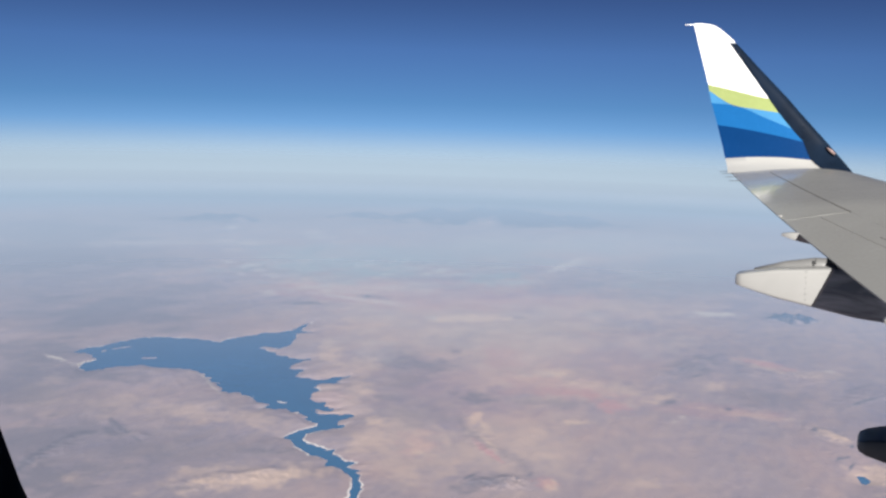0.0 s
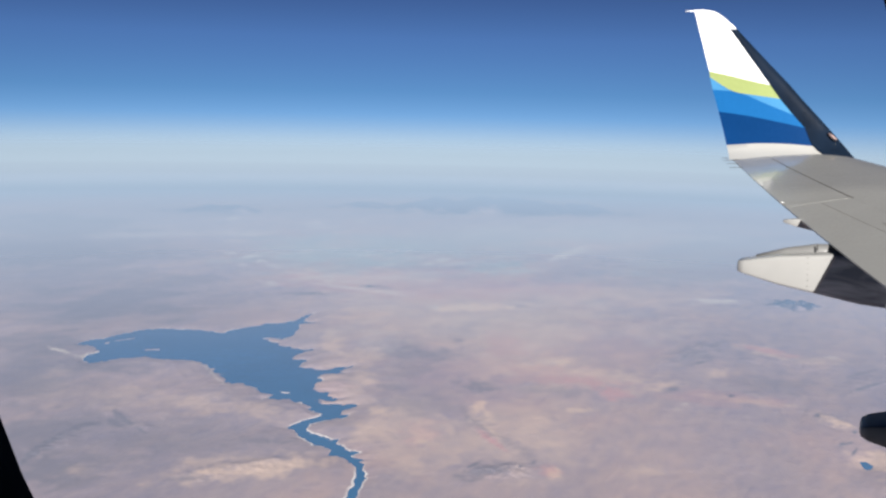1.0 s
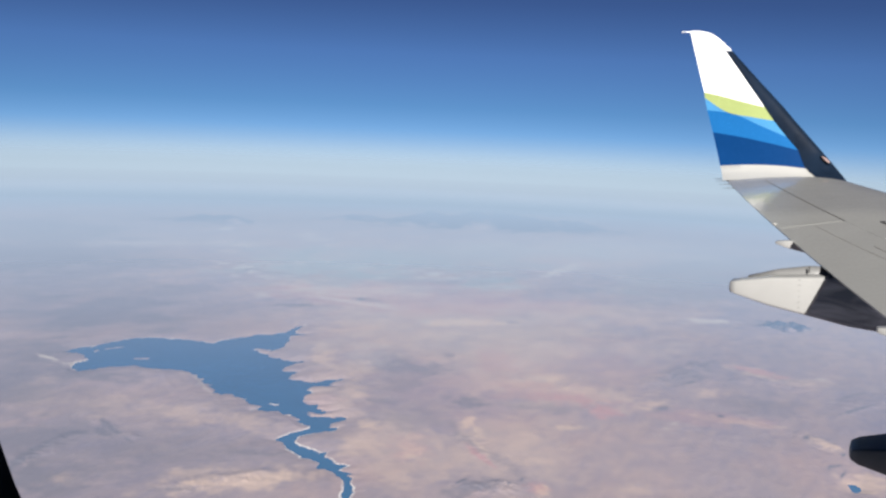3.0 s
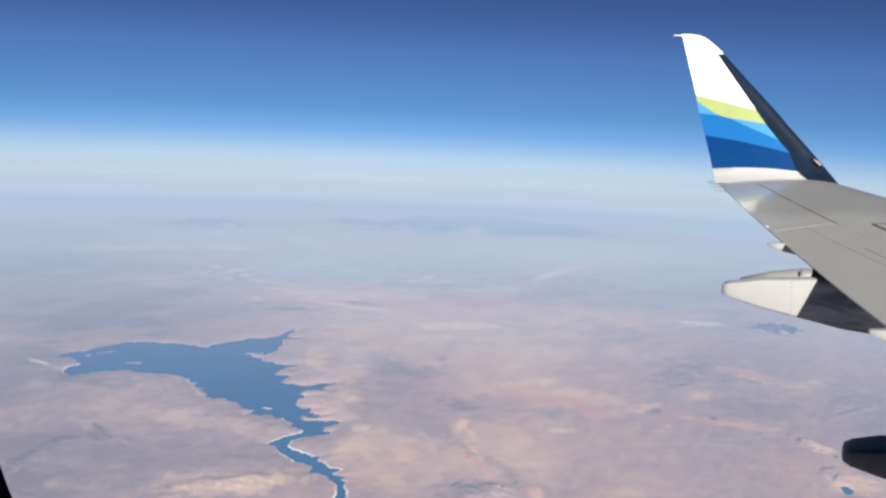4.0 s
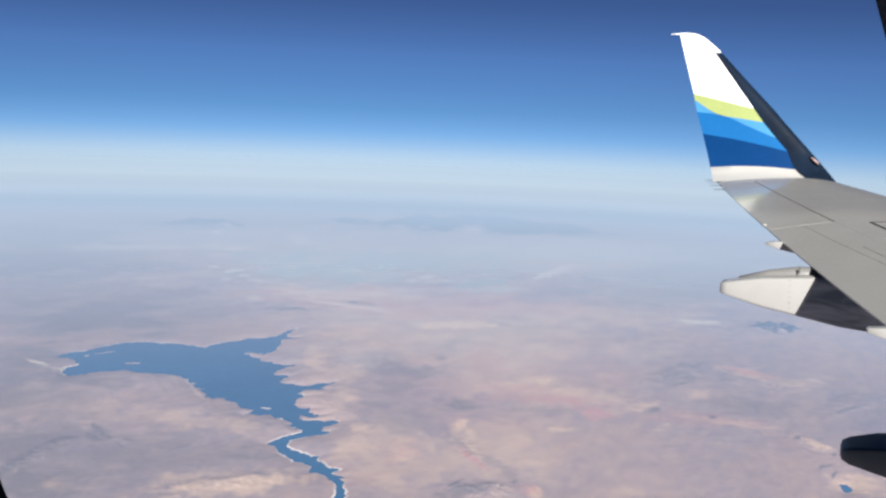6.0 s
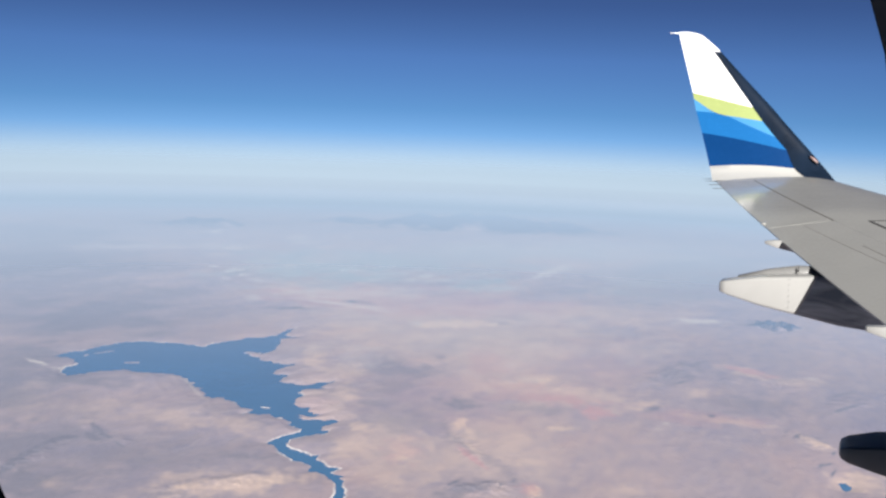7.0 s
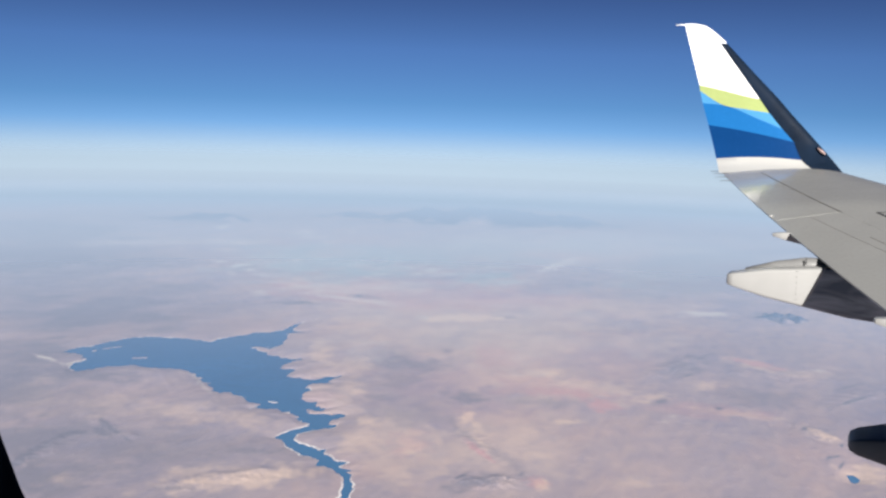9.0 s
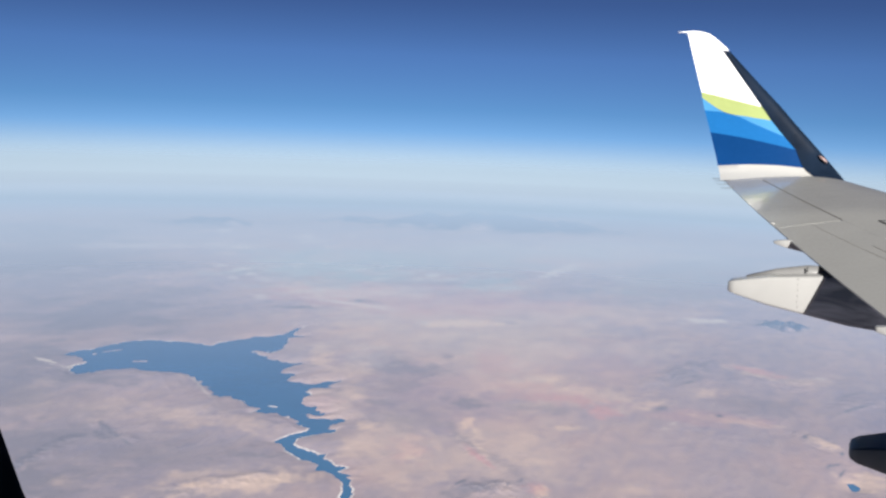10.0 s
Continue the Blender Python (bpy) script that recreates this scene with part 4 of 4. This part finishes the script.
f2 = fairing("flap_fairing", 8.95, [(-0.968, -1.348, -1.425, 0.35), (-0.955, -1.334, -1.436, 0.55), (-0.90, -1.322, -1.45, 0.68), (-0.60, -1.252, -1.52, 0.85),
             (0.1, -1.165, -1.63, 1.0), (0.6, -1.2, -1.66, 1.0), (1.4, -1.25, -1.62, 0.9), (2.0, -1.3, -1.45, 0.5)], 0.19, wing, "pale flap track fairing with wing shadow painted on its front half", split=(-0.105, 0.46))
fairing("flap_fairing", 10.3, [(-0.688, -1.077, -1.084, 0.3), (-0.679, -1.067, -1.096, 0.5), (-0.562, -1.049, -1.128, 0.8), (-0.281, -1.039, -1.180, 1.0), (0.375, -1.030, -1.217, 1.0), (0.936, -1.077, -1.170, 0.5)],
        0.08, wing, "small outboard flap fairing")
fairing("flap_fairing", 4.4, [(0.103, -1.368, -1.390, 0.3), (0.110, -1.351, -1.399, 0.5), (0.141, -1.336, -1.410, 0.65), (0.255, -1.307, -1.427, 0.85), (0.528, -1.267, -1.470, 1.0), (0.968, -1.250, -1.531, 1.0), (2.112, -1.320, -1.496, 0.6)],
        0.16, wing, "inboard flap fairing, fuselage shade painted into its colour", SHADE_AND_JOINT)
fairing("hinge_fairing", 6.7, [(0.243, -1.225, -1.248, 0.4), (0.257, -1.216, -1.253, 0.7), (0.385, -1.202, -1.285, 0.9), (0.642, -1.193, -1.303, 1.0), (1.101, -1.230, -1.285, 0.5)],
        0.06, wing, "small pale hinge fairing")
for k in range(6):
    z = -1.24 - 0.052 * k
    part("fastener", tube([(-0.345 + 0.002 * k, 8.772, z), (-0.345 + 0.002 * k, 8.765, z)], 0.0033), COVER, f2)
rings = []
for x, top, low, w in ((-0.82, -1.29, -1.34, 0.03), (-0.55, -1.20, -1.32, 0.06), (-0.29, -1.145, -1.3, 0.075), (0.1, -1.13, -1.3, 0.08)):
    rings.append([(x, 9.06 + w * math.cos(a), (top + low) / 2 + (top - low) / 2 * math.sin(a)) for a in [k * math.pi / 8 for k in range(16)]])
part("upper_cover", loft(rings), COVER, f2, "grey upper cover of the flap track")
part("joint_gap", tube([(-0.285, 8.955, -1.195), (-0.284, 8.957, -1.17), (-0.283, 8.96, -1.145)], 0.007), SEAM, f2, "dark gap between the fairing's halves")


def seam(y0, c0, y1, c1, width, parent, name="panel_seam", lift=0.004, mat=None):
    """A thin dark joint laid on the wing's upper skin."""
    n = 10
    bm = bmesh.new()
    rows = []
    for k in range(n + 1):
        y, c = y0 + (y1 - y0) * k / n, c0 + (c1 - c0) * k / n
        chord = le(y)[0] - te(y)[0]
        spanwise = abs(y1 - y0) * 1.0 > abs(c1 - c0) * chord
        pair = []
        for s in (-0.5, 0.5):
            p = wing_point(c + (s * width / chord if spanwise else 0), y + (0 if spanwise else s * width), True)
            pair.append((bm.verts.new(p + Vector((0, 0, lift))), bm.verts.new(p - Vector((0, 0, 0.01)))))
        rows.append(pair)
    for (a, b), (c, d) in zip(rows, rows[1:]):
        bm.faces.new((a[0], b[0], d[0], c[0]))
        bm.faces.new((a[0], c[0], c[1], a[1]))
        bm.faces.new((b[0], b[1], d[1], d[0]))
    return part(name, bm, mat or SEAM, parent)


seam(14.95, 0.722, 11.45, 0.722, 0.016, wing, mat=GROOVE)
seam(11.43, 0.727, 11.02, 0.993, 0.014, wing, "aileron_edge", lift=0.002, mat=PALE_EDGE)
seam(11.35, 0.60, 10.2, 0.615, 0.035, wing, "walkway_line")
seam(11.36, 0.60, 11.42, 0.40, 0.035, wing, "walkway_line")
seam(11.15, 0.86, 9.0, 0.82, 0.008, wing, "panel_edge", lift=0.003, mat=FAINT)
seam(9.9, 0.79, 9.2, 0.785, 0.014, wing, "panel_edge", lift=0.003, mat=FAINT)

# ---------------------------------------------------------------- fuselage and cabin window
# unseen shell, raised and widened so that it shades the inboard fairing
AXIS_Y, AXIS_Z, RADIUS = -1.76, 0.0, 2.00


def fuselage():
    bm = bmesh.new()
    n, xs = 72, [-12 + 0.5 * k for k in range(24)] + [-0.5, 0.3] + [0.5 + 0.5 * k for k in range(25)]
    xs = sorted(set(xs))
    rows = []
    for x in xs:
        rows.append([bm.verts.new((x, AXIS_Y + RADIUS * math.cos(2 * math.pi * k / n), AXIS_Z + RADIUS * math.sin(2 * math.pi * k / n))) for k in range(n)])
    for i, (a, b) in enumerate(zip(rows, rows[1:])):
        for k in range(n):
            ang = 2 * math.pi * (k + 0.5) / n
            z = AXIS_Z + RADIUS * math.sin(ang)
            if math.cos(ang) > 0 and abs(z) < 0.3 and -0.5 <= xs[i] < 0.3:
                continue
            bm.faces.new((a[k], b[k], b[(k + 1) % n], a[(k + 1) % n]))
    bm.faces.new(rows[0][::-1])
    bm.faces.new(rows[-1])
    ob = part("wall_fuselage", bm, SKIN)
    ob.location = (0, 0, EYE)
    tagged(ob, "unseen painted aluminium fuselage shell of an airliner, deep blue to dim bounced light", "fuselage", kind="structure")


def rounded_outline(x0, x1, z0, z1, radii, n=12):
    """radii: upper front, upper aft, lower aft, lower front."""
    out = []
    q, s, u, v = radii
    for cx, cz, a0, r in ((x1 - q, z1 - q, 0, q), (x0 + s, z1 - s, 90, s), (x0 + u, z0 + u, 180, u), (x1 - v, z0 + v, 270, v)):
        for k in range(n + 1):
            a = radians(a0 + 90 * k / n)
            out.append((cx + r * math.cos(a), cz + r * math.sin(a)))
    return out


def cabin_window():
    root = thing("window_1", "dark plastic cabin window surround with rounded corners", "window", kind="structure")
    hole = rounded_outline(-0.269, 0.0162, -0.245, 0.203, (0.25, 0.05, 0.25, 0.05))
    wide = rounded_outline(-0.2925, 0.0362, -0.265, 0.223, (0.26, 0.06, 0.26, 0.06))
    edge = rounded_outline(-0.75, 0.55, -0.62, 0.62, (0.02, 0.02, 0.02, 0.02))
    flare = [(1.4 * x + 0.02, 1.4 * z) for x, z in hole]
    rings = [[(x, y, z) for x, z in o] for o, y in ((edge, 0.190), (wide, 0.190), (hole, 0.200), (flare, 0.245), (edge, 0.25))]
    part("window_frame", loft(rings, caps=False), TRIM, root)
    inner = rounded_outline(-0.285, 0.030, -0.258, 0.216, (0.25, 0.05, 0.25, 0.05))
    pane = part("pane", loft([[(x, y, z) for x, z in inner] for y in (0.206, 0.210)]), PANE, root, "clear acrylic window pane", smooth=False)
    pane.visible_shadow = False


fuselage()
cabin_window()
